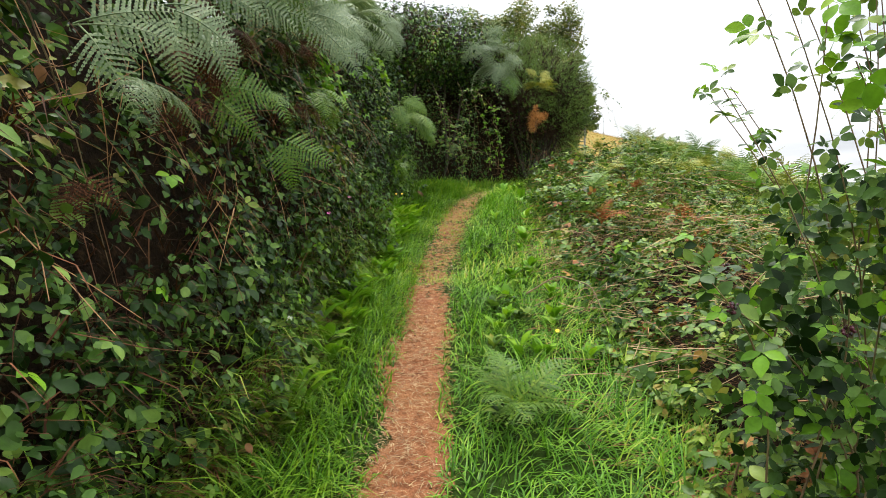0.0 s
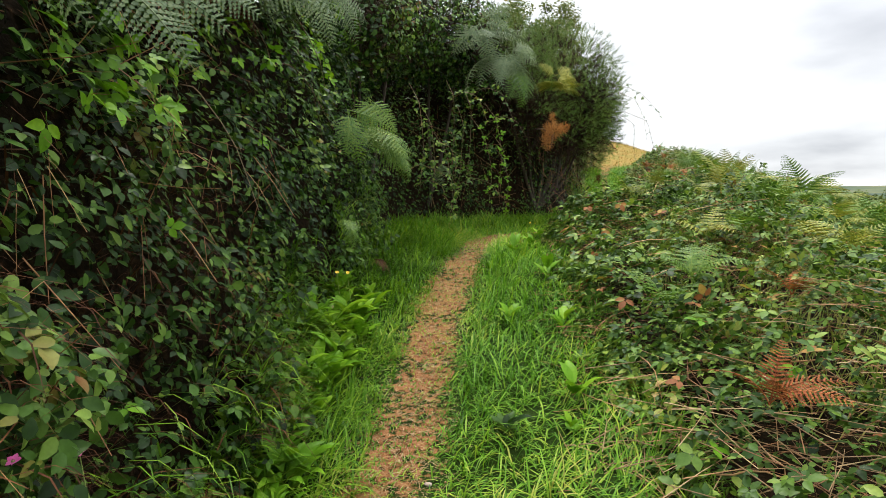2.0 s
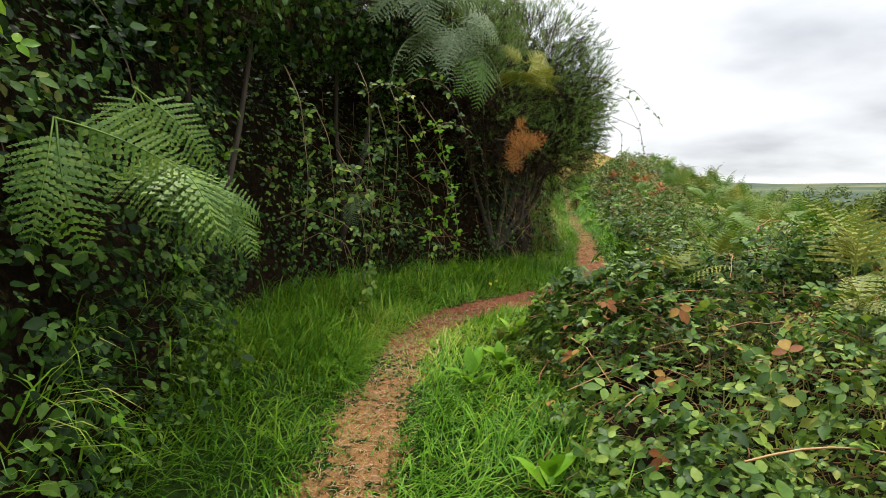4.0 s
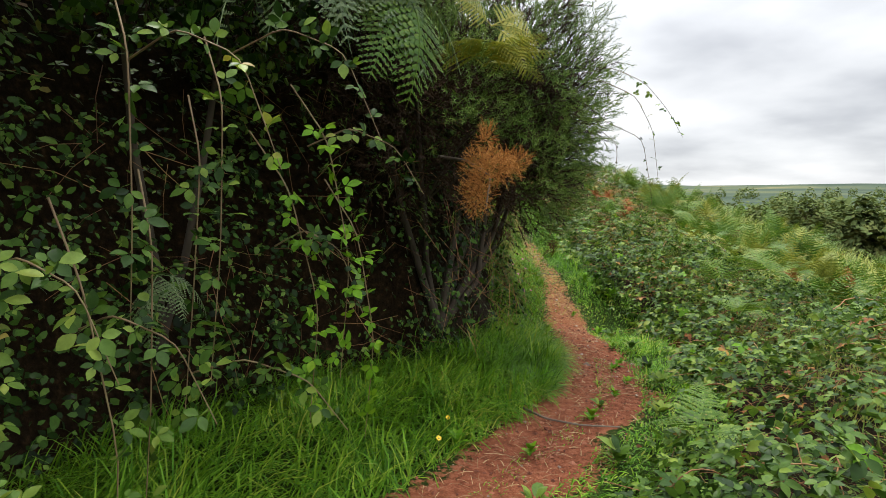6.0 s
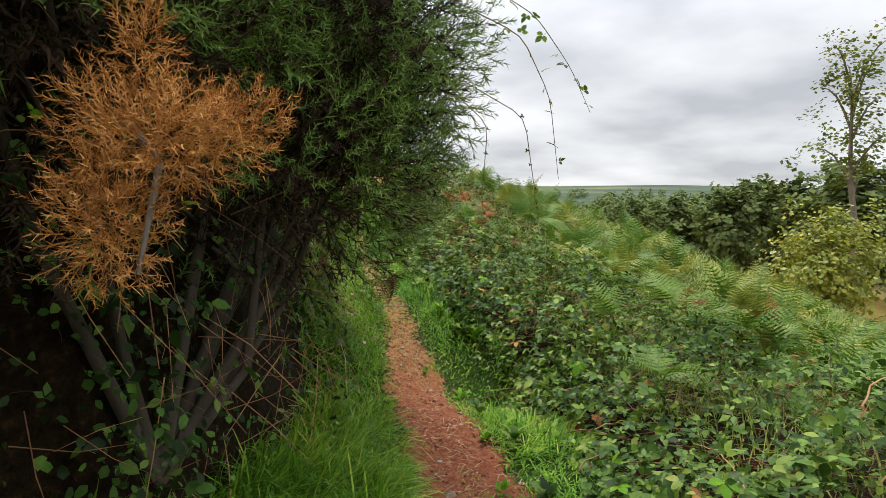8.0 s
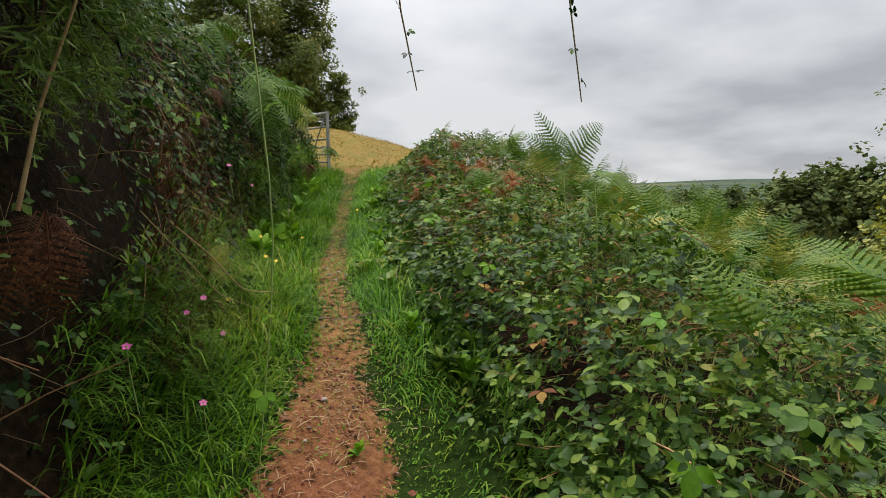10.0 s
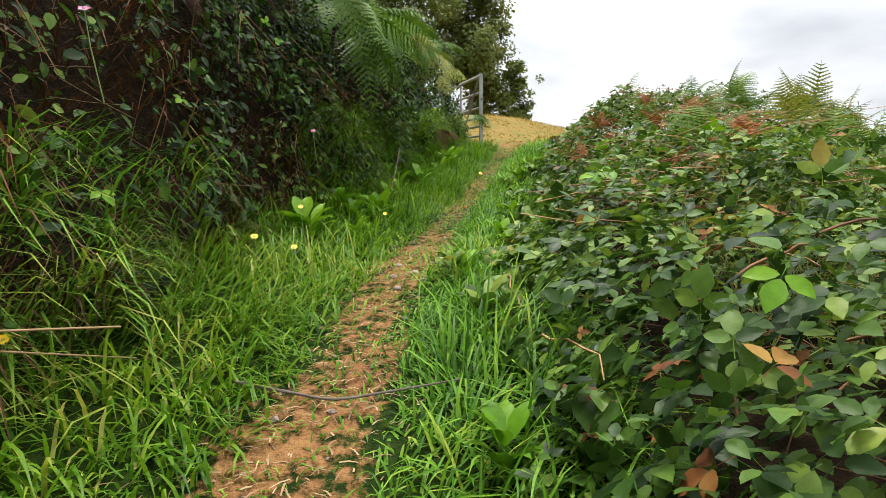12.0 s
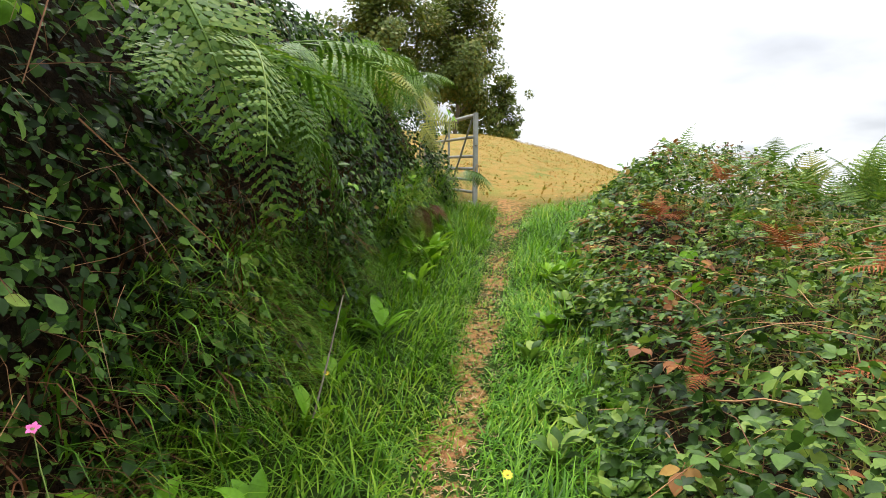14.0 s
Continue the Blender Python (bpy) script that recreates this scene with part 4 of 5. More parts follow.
x, yy = at_path(np.array([2.75]), np.array([0.52]))
bracken(tuple(on_ground(x, yy)[0] + (0, 0, 0.06)), (0.3, -0.9), "green", 7, 0.78, 165, 0.75)
for y, d, key, n, s in ((6.9, 1.7, "green", 4, 0.6), (13.5, 1.35, "green", 5, 0.75), (11.5, 0.75, "green", 4, 0.6), (14.5, 3.0, "rust", 6, 0.8), (15.3, 2.9, "rust", 4, 0.6),
                        (13.2, 2.6, "green", 5, 0.8), (14.6, 2.2, "green", 5, 0.8), (15.3, 2.9, "green", 4, 0.5), (16.6, 3.0, "green", 4, 0.5), (17.5, 2.6, "green", 4, 0.5),
                        (18.5, 3.2, "green", 4, 0.6), (19.4, 3.0, "green", 4, 0.6), (20.4, 2.9, "green", 5, 0.7), (21.5, 2.8, "green", 5, 0.7), (22.6, 2.5, "green", 5, 0.7), (12.0, 3.0, "yellow", 5, 0.8),
                        (6.5, 2.1, "rust", 4, 0.5), (5.5, 1.6, "rust", 5, 0.6), (5.2, 2.3, "rust", 5, 0.6), (19.1, 1.55, "rust", 5, 0.55), (19.4, 1.75, "rust", 6, 0.6), (21.4, 1.25, "rust", 6, 0.6),
                        (20.3, 1.7, "rust", 5, 0.6), (18.9, 1.95, "rust", 6, 0.6), (18.5, 1.8, "rust", 6, 0.5), (19.3, 2.1, "rust", 6, 0.55), (18.2, 1.35, "rust", 5, 0.4), (19.1, 0.9, "rust", 4, 0.4), (21.8, 1.8, "rust", 5, 0.5), (10.5, 3.5, "yellow", 5, 0.8), (8.8, 4.0, "green", 5, 0.8), (9.5, 3.2, "green", 4, 0.7),
                        (12.6, 4.2, "green", 6, 0.9), (13.8, 4.6, "yellow", 6, 0.9), (14.9, 4.0, "green", 6, 0.9), (16.0, 4.6, "yellow", 6, 0.9), (17.5, 4.3, "green", 6, 0.9), (12.0, 5.4, "yellow", 6, 0.9)):
    mound_fern(y, d, key, n, s * (0.85 if key == "rust" else 1.0), 0.85 if key == "rust" else 0.6, 170, 0.0, (-0.4, -0.9) if key == "green" else (rng.normal(), rng.normal()))
for _ in range(190):
    y, d = rng.uniform(9.5, 23.0), 2.5 + 6.5 * rng.uniform() ** 1.3
    key = ("green", "green", "yellow", "green", "yellow", "green", "green", "green", "yellow")[int(rng.integers(0, 9))]
    mound_fern(y, d, key, 5, rng.uniform(0.6, 0.95) if d < 4 else rng.uniform(0.85, 1.3), 1.0, 170, 0.06, (rng.normal(), rng.normal()), d > 3.0)
for _ in range(46):
    y, d = rng.uniform(6.5, 23.0), rng.uniform(1.5, 3.0)
    mound_fern(y, d, ("green", "green", "yellow")[int(rng.integers(0, 3))], 4, rng.uniform(0.45, 0.7), 0.8, 170, 0.05, (rng.normal() - 0.4, rng.normal() - 0.6), True)
facing_fern((6.22, 13.28, 2.0), "rust", (-25, 5, 160, 195), (-0.5, -0.85, 0.2), 0.5)
facing_fern((5.1, 12.45, 1.75), "green", (-60, 40, 110), (-0.4, -0.8, 0.5), 0.55)
facing_fern((5.5, 12.75, 1.8), "green", (-70, 30, 120), (-0.4, -0.8, 0.5), 0.6)
facing_fern((3.17, 13.75, 2.56), "dead", (165, 182, 200), (0.1, -0.95, 0.2), 0.42)
# the tall fern that stands up out of the brambles
facing_fern((5.86, 16.05, 2.1), "green", (-52, -22, 8, 52), (0.1, -0.95, 0.2), 0.8, 0.68)
facing_fern((6.06, 15.95, 2.1), "green", (84, 94), (0.1, -0.45, 0.9), 0.85, 0.6)
facing_fern((3.88, 18.95, 4.0), "green", (132, 155), (0.35, -0.9, 0.25), 1.25)
facing_fern((3.75, 19.3, 3.9), "green", (150,), (0.5, -0.85, 0.1), 0.9)
facing_fern((4.4, 20.6, 4.1), "green", (60, 110, 150), (0.3, -0.9, 0.2), 0.55)
facing_fern((4.75, 21.8, 4.2), "green", (70, 110, 150), (0.3, -0.9, 0.2), 0.65)
facing_fern((5.05, 22.7, 4.1), "yellow", (60, 100, 140), (0.3, -0.9, 0.2), 0.8)
facing_fern((1.1, 11.4, 4.15), "grey", (75, 105, 140, 170, 205, 240), (0.15, -0.9, 0.35), 1.05)
facing_fern((0.7, 11.3, 4.5), "grey", (60, 110, 160, 220), (0.15, -0.9, 0.35), 1.05)
facing_fern((1.95, 12.0, 3.95), "yellow", (60, 100, 140, -60), (0.2, -0.9, 0.3), 0.6)
facing_fern((-0.5, 8.35, 2.95), "green", (140, 170, 200), (0.6, -0.75, 0.1), 0.65)
facing_fern((3.45, 15.8, 2.25), "yellow", (55, 95, 130), (0.5, -0.8, 0.2), 0.3)
for y, u, angles, size in ((1.4, 0.53, (70, 105, 150), 0.42), (1.47, 0.6, (20, 60, 120), 0.42), (1.85, 0.57, (75, 120, 160), 0.5), (2.15, 0.56, (95, 140), 0.45), (2.5, 0.64, (-40, 60, 110), 0.6), (3.0, 0.66, (-30, 55, 100), 0.65),
                           (3.5, 0.67, (-40, 70, 110), 0.75), (4.0, 0.68, (-35, 60, 95, 130), 0.8), (4.5, 0.66, (55, 95, 130), 0.75), (5.1, 0.66, (-30, 60, 110, 150), 0.85), (5.8, 0.7, (-40, 70, 115), 0.9), (6.6, 0.72, (-30, 60, 110), 0.9), (7.4, 0.74, (60, 105, 150), 0.95), (8.25, 0.7, (50, 95, 140), 0.95)):
    P, N = bank_face(np.array([y]), np.array([u]))
    facing_fern(tuple(P[0] + N[0] * 0.17), "grey", angles, (0.45, -0.82, 0.35), size)
for y, u, size in ((1.6, 0.42, 0.35), (2.4, 0.5, 0.38), (3.2, 0.55, 0.4), (4.0, 0.5, 0.4)):
    P, N = bank_face(np.array([y]), np.array([u]))
    facing_fern(tuple(P[0] + N[0] * 0.02), "dead", (130, 165, 200), (0.6, -0.75, 0.2), size)
# green fronds that lean out over the path
for y, u, angles, size in ((2.85, 0.5, (98, 128), 0.72), (3.0, 0.42, (120, 160), 0.55), (7.9, 0.42, (120, 165, 190), 0.85), (8.35, 0.3, (95, 120), 0.7)):
    P, N = bank_face(np.array([y]), np.array([u]))
    facing_fern(tuple(P[0] + N[0] * 0.14), "green", angles, (0.35, -0.9, 0.2), size)
for y in (4.6, 5.2, 5.8, 6.4, 7.0, 7.6, 8.3, 9.0):
    P, N = bank_face(np.array([y]), np.array([crest(y) - 0.02]))
    facing_fern(tuple(P[0] + N[0] * 0.1), "grey", (-30, 55, 100, 145), (0.55, -0.8, 0.3), 0.75)

# ---------------------------------------------------------------- gorse


def spray(needles, seed, length=0.3):
    """A gorse shoot one unit long set round with spines."""
    r = np.random.default_rng(seed)
    vs, fs = [(-0.02, 0, 0), (0.02, 0, 0), (0, 1, 0)], [(0, 1, 2)]
    for i in range(needles):
        y = 0.12 + 0.86 * i / needles
        a = i * 2.4
        d = np.array([math.cos(a), 0.9, math.sin(a)]) * length * (1.1 - 0.6 * y) * r.uniform(0.8, 1.2)
        s = np.array([-math.sin(a), 0, math.cos(a)]) * 0.026
        b = np.array([0, y, 0])
        n = len(vs)
        vs += [tuple(b - s), tuple(b + s), tuple(b + d)]
        fs.append((n, n + 1, n + 2))
    v = np.array(vs, float)
    return v, np.array(fs)


SPRAY = spray(13, 2)


def sprays_in(blobs, count, size, shell=0.35, keep=None):
    """Shoots through the outer part of rounded masses, pointing outwards and up."""
    P, D = [], []
    w = np.array([b[3] * b[4] * b[5] for b in blobs]) ** 0.67
    for b, k in zip(blobs, (count * w / w.sum()).astype(int)):
        n = random_dirs(k)
        q = 1 - shell * rng.uniform(0, 1, k) ** 1.6 + 0.1 * lumps(n[:, 0] * 3, n[:, 1] * 3 + n[:, 2] * 4, 2.0, b[0])
        P.append(np.array(b[:3])[None] + n * np.array(b[3:])[None] * q[:, None])
        D.append(n)
    P, D = np.concatenate(P), np.concatenate(D)
    if keep is not None:
        q = keep(P, D)
        P, D = P[q], D[q]
    Y = unit(D + np.array([0, 0, 0.35])[None] + 0.5 * rng.normal(size=D.shape))
    return scatter(*SPRAY, P, Y, random_dirs(len(P)), size * rng.uniform(0.6, 1.3, len(P)))


def gorse_bush(place, blobs, count, size, label):
    bush = thing("gorse_bush", place, label, "bush")
    # green shoots left out towards the path, so the dark core shows as shade
    green = lambda P, D: ((((P[:, 0] > 1.65) & (P[:, 2] > 3.2)) | (P[:, 0] > 2.1) | (P[:, 2] > 3.95)) & ((D[:, 2] > -0.25) | (P[:, 0] > 2.7)) & ((P[:, 1] < 13.9) | (D[:, 0] > 0.2) | (D[:, 2] > 0.5))) | (rng.uniform(size=len(P)) < 0.07)
    v, f = sprays_in(blobs, count, size, 0.35, green)
    part_mesh("foliage", local(v, place), f, MAT["gorse"], bush, "dark green spiny gorse shoots", "stuff")
    # dead inner shoots, coloured as deep shade and packed to block light
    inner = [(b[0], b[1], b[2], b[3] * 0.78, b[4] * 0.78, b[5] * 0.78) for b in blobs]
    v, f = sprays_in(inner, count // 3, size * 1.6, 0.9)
    part_mesh("dead_core", local(v, place), f, MAT["shade_core"], bush, "dead brown shoots inside the bush, darkened to stand for shade", "stuff")
    for b in blobs:
        p = np.array([place, np.array(place) * 0.5 + np.array(b[:3]) * 0.5 + rng.normal(size=3) * 0.12 - (0, 0, 0.15), np.array(b[:3]) + (0, 0, b[5] * 0.3)])
        p = np.stack([np.interp(np.linspace(0, 2, 7), [0, 1, 2], p[:, k]) for k in range(3)], 1)
        v, f = tube(p, 0.035, 0.012, 6)
        part_mesh("branch", local(v, place), f, MAT["dark_bark"], bush)
        for _ in range(5):
            q = np.array(b[:3]) + random_dirs(1)[0] * np.array(b[3:]) * 0.9
            t = np.linspace(0, 1, 5)[:, None]
            s = p[4][None] * (1 - t) + q[None] * t + np.array([0, 0, 0.1])[None] * np.sin(t * 3.1)
            v, f = tube(s, 0.012, 0.004, 4)
            part_mesh("twig", local(v, place), f, MAT["dark_bark"], bush)
    return bush


GORSE = [(2.25, 13.35, 4.05, 1.1, 0.95, 1.1), (1.6, 12.65, 3.55, 0.75, 0.75, 0.95), (2.75, 13.3, 3.75, 0.68, 0.75, 0.78), (1.2, 12.9, 4.2, 0.9, 0.8, 0.95), (2.4, 13.3, 3.1, 0.8, 0.7, 0.7), (3.0, 13.75, 3.4, 0.5, 0.7, 0.7), (2.9, 14.45, 3.7, 0.58, 0.75, 0.75), (2.7, 15.15, 3.5, 0.6, 0.6, 0.7), (2.95, 14.0, 3.75, 0.55, 0.7, 0.5), (2.85, 14.9, 3.9, 0.6, 0.7, 0.5)]
gorse = gorse_bush((1.9, 13.1, float(on_ground(np.array([1.9]), np.array([13.1]))[0, 2])), GORSE, 19000, 0.115, "large dark green gorse bush overhanging the footpath")
place = (1.9, 11.85, 3.1)
dead_clump = thing("dead_gorse_branch", place, "withered orange-brown gorse branch hanging from the bush", "branch")
v, f = sprays_in([(1.9, 11.8, 3.1, 0.16, 0.15, 0.11), (1.82, 11.8, 2.94, 0.09, 0.12, 0.13), (2.02, 11.78, 3.13, 0.1, 0.1, 0.07), (1.88, 11.83, 3.26, 0.05, 0.07, 0.09)], 1000, 0.055, 0.9)
part_mesh("foliage", local(v, place), f, MAT["gorse_dead"], dead_clump, "", "stuff")
v, f = tube(np.array([(1.75, 12.5, 3.2), (1.85, 12.1, 3.15), (1.9, 11.8, 3.05), (1.86, 11.75, 2.85)]), 0.014, 0.004, 5)
part_mesh("branch", local(v, place), f, MAT["bark"], dead_clump)



def leafy_shrub(place, blobs, count, size, label):
    """A rounded hedge shrub that tops the bank: leaves over twigs coloured dark for the shade inside."""
    bush = thing("hedge_shrub", place, label, "shrub")
    pieces = []
    for b in blobs:
        n = random_dirs(count)
        q = 1 - 0.4 * rng.uniform(0, 1, count) ** 1.5 + 0.14 * lumps(n[:, 0] * 3, n[:, 1] * 3 + n[:, 2] * 4, 2.2, b[0])
        P = np.array(b[:3])[None] + n * np.array(b[3:])[None] * q[:, None]
        pieces.append(leaves_over(P, n, size * rng.uniform(0.6, 1.3, count), LEAF))
        v, f = tube(np.linspace(np.array(place), np.array(b[:3]), 5) + rng.normal(size=(5, 3)) * 0.04, 0.03, 0.012, 6)
        part_mesh("branch", local(v, place), f, MAT["dark_bark"], bush)
    v, f = joined(pieces)
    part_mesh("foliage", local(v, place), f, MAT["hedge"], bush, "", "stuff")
    # same darkened filling: inner shade carried by the twig colour
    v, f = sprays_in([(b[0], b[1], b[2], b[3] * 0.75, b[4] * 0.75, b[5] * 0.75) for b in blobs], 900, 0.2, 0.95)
    part_mesh("dead_core", local(v, place), f, MAT["shade_core"], bush, "dead twigs inside the shrub, darkened to stand for shade", "stuff")


for px, py, blobs in ((-0.75, 9.9, [(-0.75, 9.7, 4.0, 0.65, 0.75, 0.7), (-0.4, 10.5, 4.2, 0.6, 0.6, 0.7)]), (0.1, 12.1, [(0.0, 11.5, 4.4, 0.7, 0.65, 0.8), (0.55, 12.1, 4.4, 0.65, 0.6, 0.9)])):
    leafy_shrub((px, py, float(on_ground(np.array([px]), np.array([py]))[0, 2])), blobs, 2600, 0.06, "dark leafy hedge shrub on top of the bank")

# ---------------------------------------------------------------- trailing bramble canes
def trailing_cane(points, leaves, size, key="bramble", label="trailing bramble cane with small dark leaves", r=0.0035, mat="cane"):
    t = np.linspace(0, len(points) - 1, 4 * len(points))
    p = np.stack([np.interp(t, np.arange(len(points)), np.array(points)[:, k]) for k in range(3)], 1)
    p[1:-1] = (p[:-2] + 2 * p[1:-1] + p[2:]) / 4
    cane = thing("bramble_cane", points[0], label, "branch", "trailing bramble canes")
    v, f = tube(p, r, r * 0.4, 5)
    part_mesh("stem", local(v, points[0]), f, MAT[mat], cane)
    for i in range(leaves):
        k = min(len(p) - 2, int((0.25 + 0.75 * (i + 0.5) / leaves) * (len(p) - 1)))
        out = unit(rng.normal(size=3) + np.array([0, -0.3, -0.1]))
        put_leaf(cane, points[0], p[k], out, unit(np.array([0, -0.5, 0.8]) + rng.normal(size=3) * 0.3), size * rng.uniform(0.7, 1.25), key)


trailing_cane([(3.0, 13.2, 3.95), (3.3, 13.0, 4.02), (3.6, 12.95, 3.9), (3.85, 12.97, 3.68), (4.02, 13.0, 3.47)], 11, 0.07)
trailing_cane([(3.2, 13.1, 3.95), (3.5, 12.92, 3.78), (3.65, 12.88, 3.5), (3.72, 12.88, 3.1)], 9, 0.065)
trailing_cane([(3.45, 13.5, 3.6), (3.75, 13.6, 3.45), (3.81, 13.75, 3.0), (3.85, 13.75, 2.8)], 12, 0.032, "hedge")
trailing_cane([(3.5, 13.45, 3.65), (3.95, 13.5, 3.5), (4.12, 13.6, 3.05), (4.17, 13.61, 2.77)], 11, 0.032, "hedge")
trailing_cane([(3.3, 13.75, 3.4), (3.5, 13.72, 3.1), (3.55, 13.75, 2.5), (3.48, 13.84, 1.75)], 8, 0.05, "bright", "long bramble cane hanging down beside the path", 0.003, "green_stem")
for a0 in ((0.25, 10.75, 3.6), (0.42, 11.05, 3.3), (0.62, 11.3, 3.2), (-0.05, 10.45, 3.2), (0.95, 11.5, 3.0), (0.1, 10.6, 2.9), (-0.2, 10.0, 3.4), (0.5, 10.95, 3.5), (0.8, 11.25, 3.4), (0.3, 10.8, 3.0)):
    q = np.array(a0)
    drift = rng.normal(size=2) * 0.1
    pts = [tuple(q), tuple(q + (0.12 + drift[0] * 0.4, -0.2, -0.25)), tuple(q + (0.16 + drift[0], -0.24, -0.75)), tuple(q + (0.12 + drift[0], -0.24 + drift[1] * 0.4, -1.25))]
    trailing_cane(pts, 20, 0.085, "bright" if a0[1] > 11.2 else "bramble", "hanging bramble cane with fresh green leaves", 0.004)
for i in range(9):
    q = np.array([-0.25 + 0.14 * i, 10.05 + 0.16 * i, rng.uniform(2.2, 3.5)])
    run, fall = rng.uniform(0.35, 0.6), rng.uniform(0.1, 0.35)
    trailing_cane([tuple(q), tuple(q + (run * 0.35, -0.12, 0.08)), tuple(q + (run * 0.75, -0.16, 0.0)), tuple(q + (run, -0.18, -fall))], 12, 0.085, "bramble", "arching bramble cane reaching out of the hedge", 0.004)
for y, d in ((8.6, 2.2), (8.9, 2.5), (9.6, 2.2), (7.6, 2.5), (9.2, 2.9), (16.3, 2.6), (20.4, 3.2), (21.5, 2.8), (22.4, 2.6), (18.4, 3.0), (13.4, 2.4)):
    x, yy = at_path(np.array([y]), np.array([d]))
    p = on_ground(x, yy)[0] + (0, 0, 0.4)
    trailing_cane([tuple(p), tuple(p + (0.02, 0.03, 0.25)), tuple(p + (0.1, 0.0, 0.42)), tuple(p + (0.28, -0.05, 0.4))], 10, 0.06, "bramble", "bramble shoot standing up out of the thicket")

# the tall rose and bramble bush beside the start of the path
place = (1.25, 1.75, float(on_ground(np.array([1.25]), np.array([1.75]))[0, 2]))
tall = thing("bramble_bush", place, "tall leafy bramble and wild rose bush with dark berries", "bush")
for i in range(13):
    top = np.array([0.72 + 0.75 * rng.uniform(), 1.45 + 0.6 * rng.uniform(), rng.uniform(1.0, 2.35)])
    foot_p = np.array(place) + (rng.uniform(-0.25, 0.3), rng.uniform(-0.2, 0.3), 0)
    t = np.linspace(0, 1, 9)[:, None]
    p = foot_p[None] * (1 - t) + top[None] * t + np.array([0.12, 0.05, 0.15])[None] * np.sin(t * 3.1)
    v, f = tube(p, 0.0045, 0.0018, 5)
    part_mesh("stem", local(v, place), f, MAT["cane"], tall)
    for k in range(17):
        q = p[min(8, 2 + int(k * 0.42))] + rng.normal(size=3) * 0.03
        put_leaf(tall, place, q, unit(rng.normal(size=3) + (-0.3, -0.3, -0.15)), unit(np.array([-0.3, -0.5, 0.9]) + rng.normal(size=3) * 0.3), rng.uniform(0.07, 0.13), "bright" if rng.uniform() < 0.4 else "bramble")
    if i % 2 == 0:
        bm = bmesh.new()
        for k in range(14):
            bmesh.ops.create_icosphere(bm, subdivisions=1, radius=0.006, matrix=Matrix.Translation(Vector(p[7] - place) + Vector(random_dirs(1)[0]) * 0.014))
        me = bpy.data.meshes.new("berry")
        bm.to_mesh(me)
        bm.free()
        me.materials.append(MAT["berry"])
        new("berry", me).parent = tall
for i in range(12):
    top = np.array([rng.uniform(0.8, 1.45), rng.uniform(1.5, 2.0), rng.uniform(1.75, 2.3)])
    foot_p = np.array(place) + (rng.uniform(-0.1, 0.35), rng.uniform(-0.1, 0.3), 0)
    t = np.linspace(0, 1, 9)[:, None]
    p = foot_p[None] * (1 - t) + top[None] * t + np.array([0.15, 0.05, 0.1])[None] * np.sin(t * 3.1)
    v, f = tube(p, 0.004, 0.0014, 5)
    part_mesh("stem", local(v, place), f, MAT["cane"], tall)
    for k in range(20):
        q = p[4 + k % 5] + (p[8] - p[7]) * rng.uniform(-0.5, 0.5) + rng.normal(size=3) * 0.02
        put_leaf(tall, place, q, unit(rng.normal(size=3) + (-0.2, -0.3, -0.1)), unit(np.array([-0.3, -0.5, 0.9]) + rng.normal(size=3) * 0.4), rng.uniform(0.05, 0.085), "bright" if rng.uniform() < 0.25 else "bramble")
n = 620
P = np.array([1.45, 1.85, 0.85])[None] + random_dirs(n) * np.array([0.4, 0.4, 0.8])[None] * rng.uniform(0.5, 1, n)[:, None] ** 0.5
v, f = leaves_over(P, unit(np.stack([-np.ones(n), -np.ones(n), 0.4 * np.ones(n)], 1)), rng.uniform(0.07, 0.12, n), TRI)
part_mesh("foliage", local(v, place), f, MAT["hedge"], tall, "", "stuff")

# ---------------------------------------------------------------- broad-leaved weeds, flowers


def weed_meshes(key, leaves, size, wide, seed):
    r = np.random.default_rng(seed)
    tv, tf = big_leaflet(wide, 0.05, 0.35)
    a = np.arange(leaves) * 2.4 + r.uniform(-0.3, 0.3, leaves)
    el = r.uniform(0.5, 1.2, leaves)
    Y = np.stack([np.cos(a) * np.cos(el), np.sin(a) * np.cos(el), np.sin(el)], 1)
    Z = np.stack([-np.cos(a) * np.sin(el), -np.sin(a) * np.sin(el), np.cos(el)], 1)
    P = np.stack([np.cos(a) * 0.02, np.sin(a) * 0.02, r.uniform(0, 0.12, leaves)], 1)
    return mesh_from("leaves", *scatter(tv, tf, P, Y, Z, size * r.uniform(0.6, 1.15, leaves)), MAT[key])


WEEDS = [weed_meshes("bright", 11, 0.24, 0.17, 1), weed_meshes("bright", 9, 0.19, 0.21, 2), weed_meshes("bright", 14, 0.14, 0.25, 3), weed_meshes("bramble", 12, 0.14, 0.28, 4)]


def weed(y, d, kind, scale=1.0):
    x, yy = at_path(np.array([float(y)]), np.array([float(d)]))
    p = on_ground(x, yy)[0]
    w = thing("dock_plant" if kind < 2 else "weed_plant", tuple(p), ("broad-leaved green dock growing in the verge", "broad-leaved green dock growing in the verge", "leafy bright green weed in the grass", "dark green low weed in the grass")[kind], "plant", "weeds of the verge")
    ob = new("leaves", WEEDS[kind])
    ob.parent = w
    w.rotation_euler = (rng.uniform(-0.15, 0.15), rng.uniform(-0.15, 0.15), rng.uniform(0, 6.3))
    w.scale = (scale,) * 3


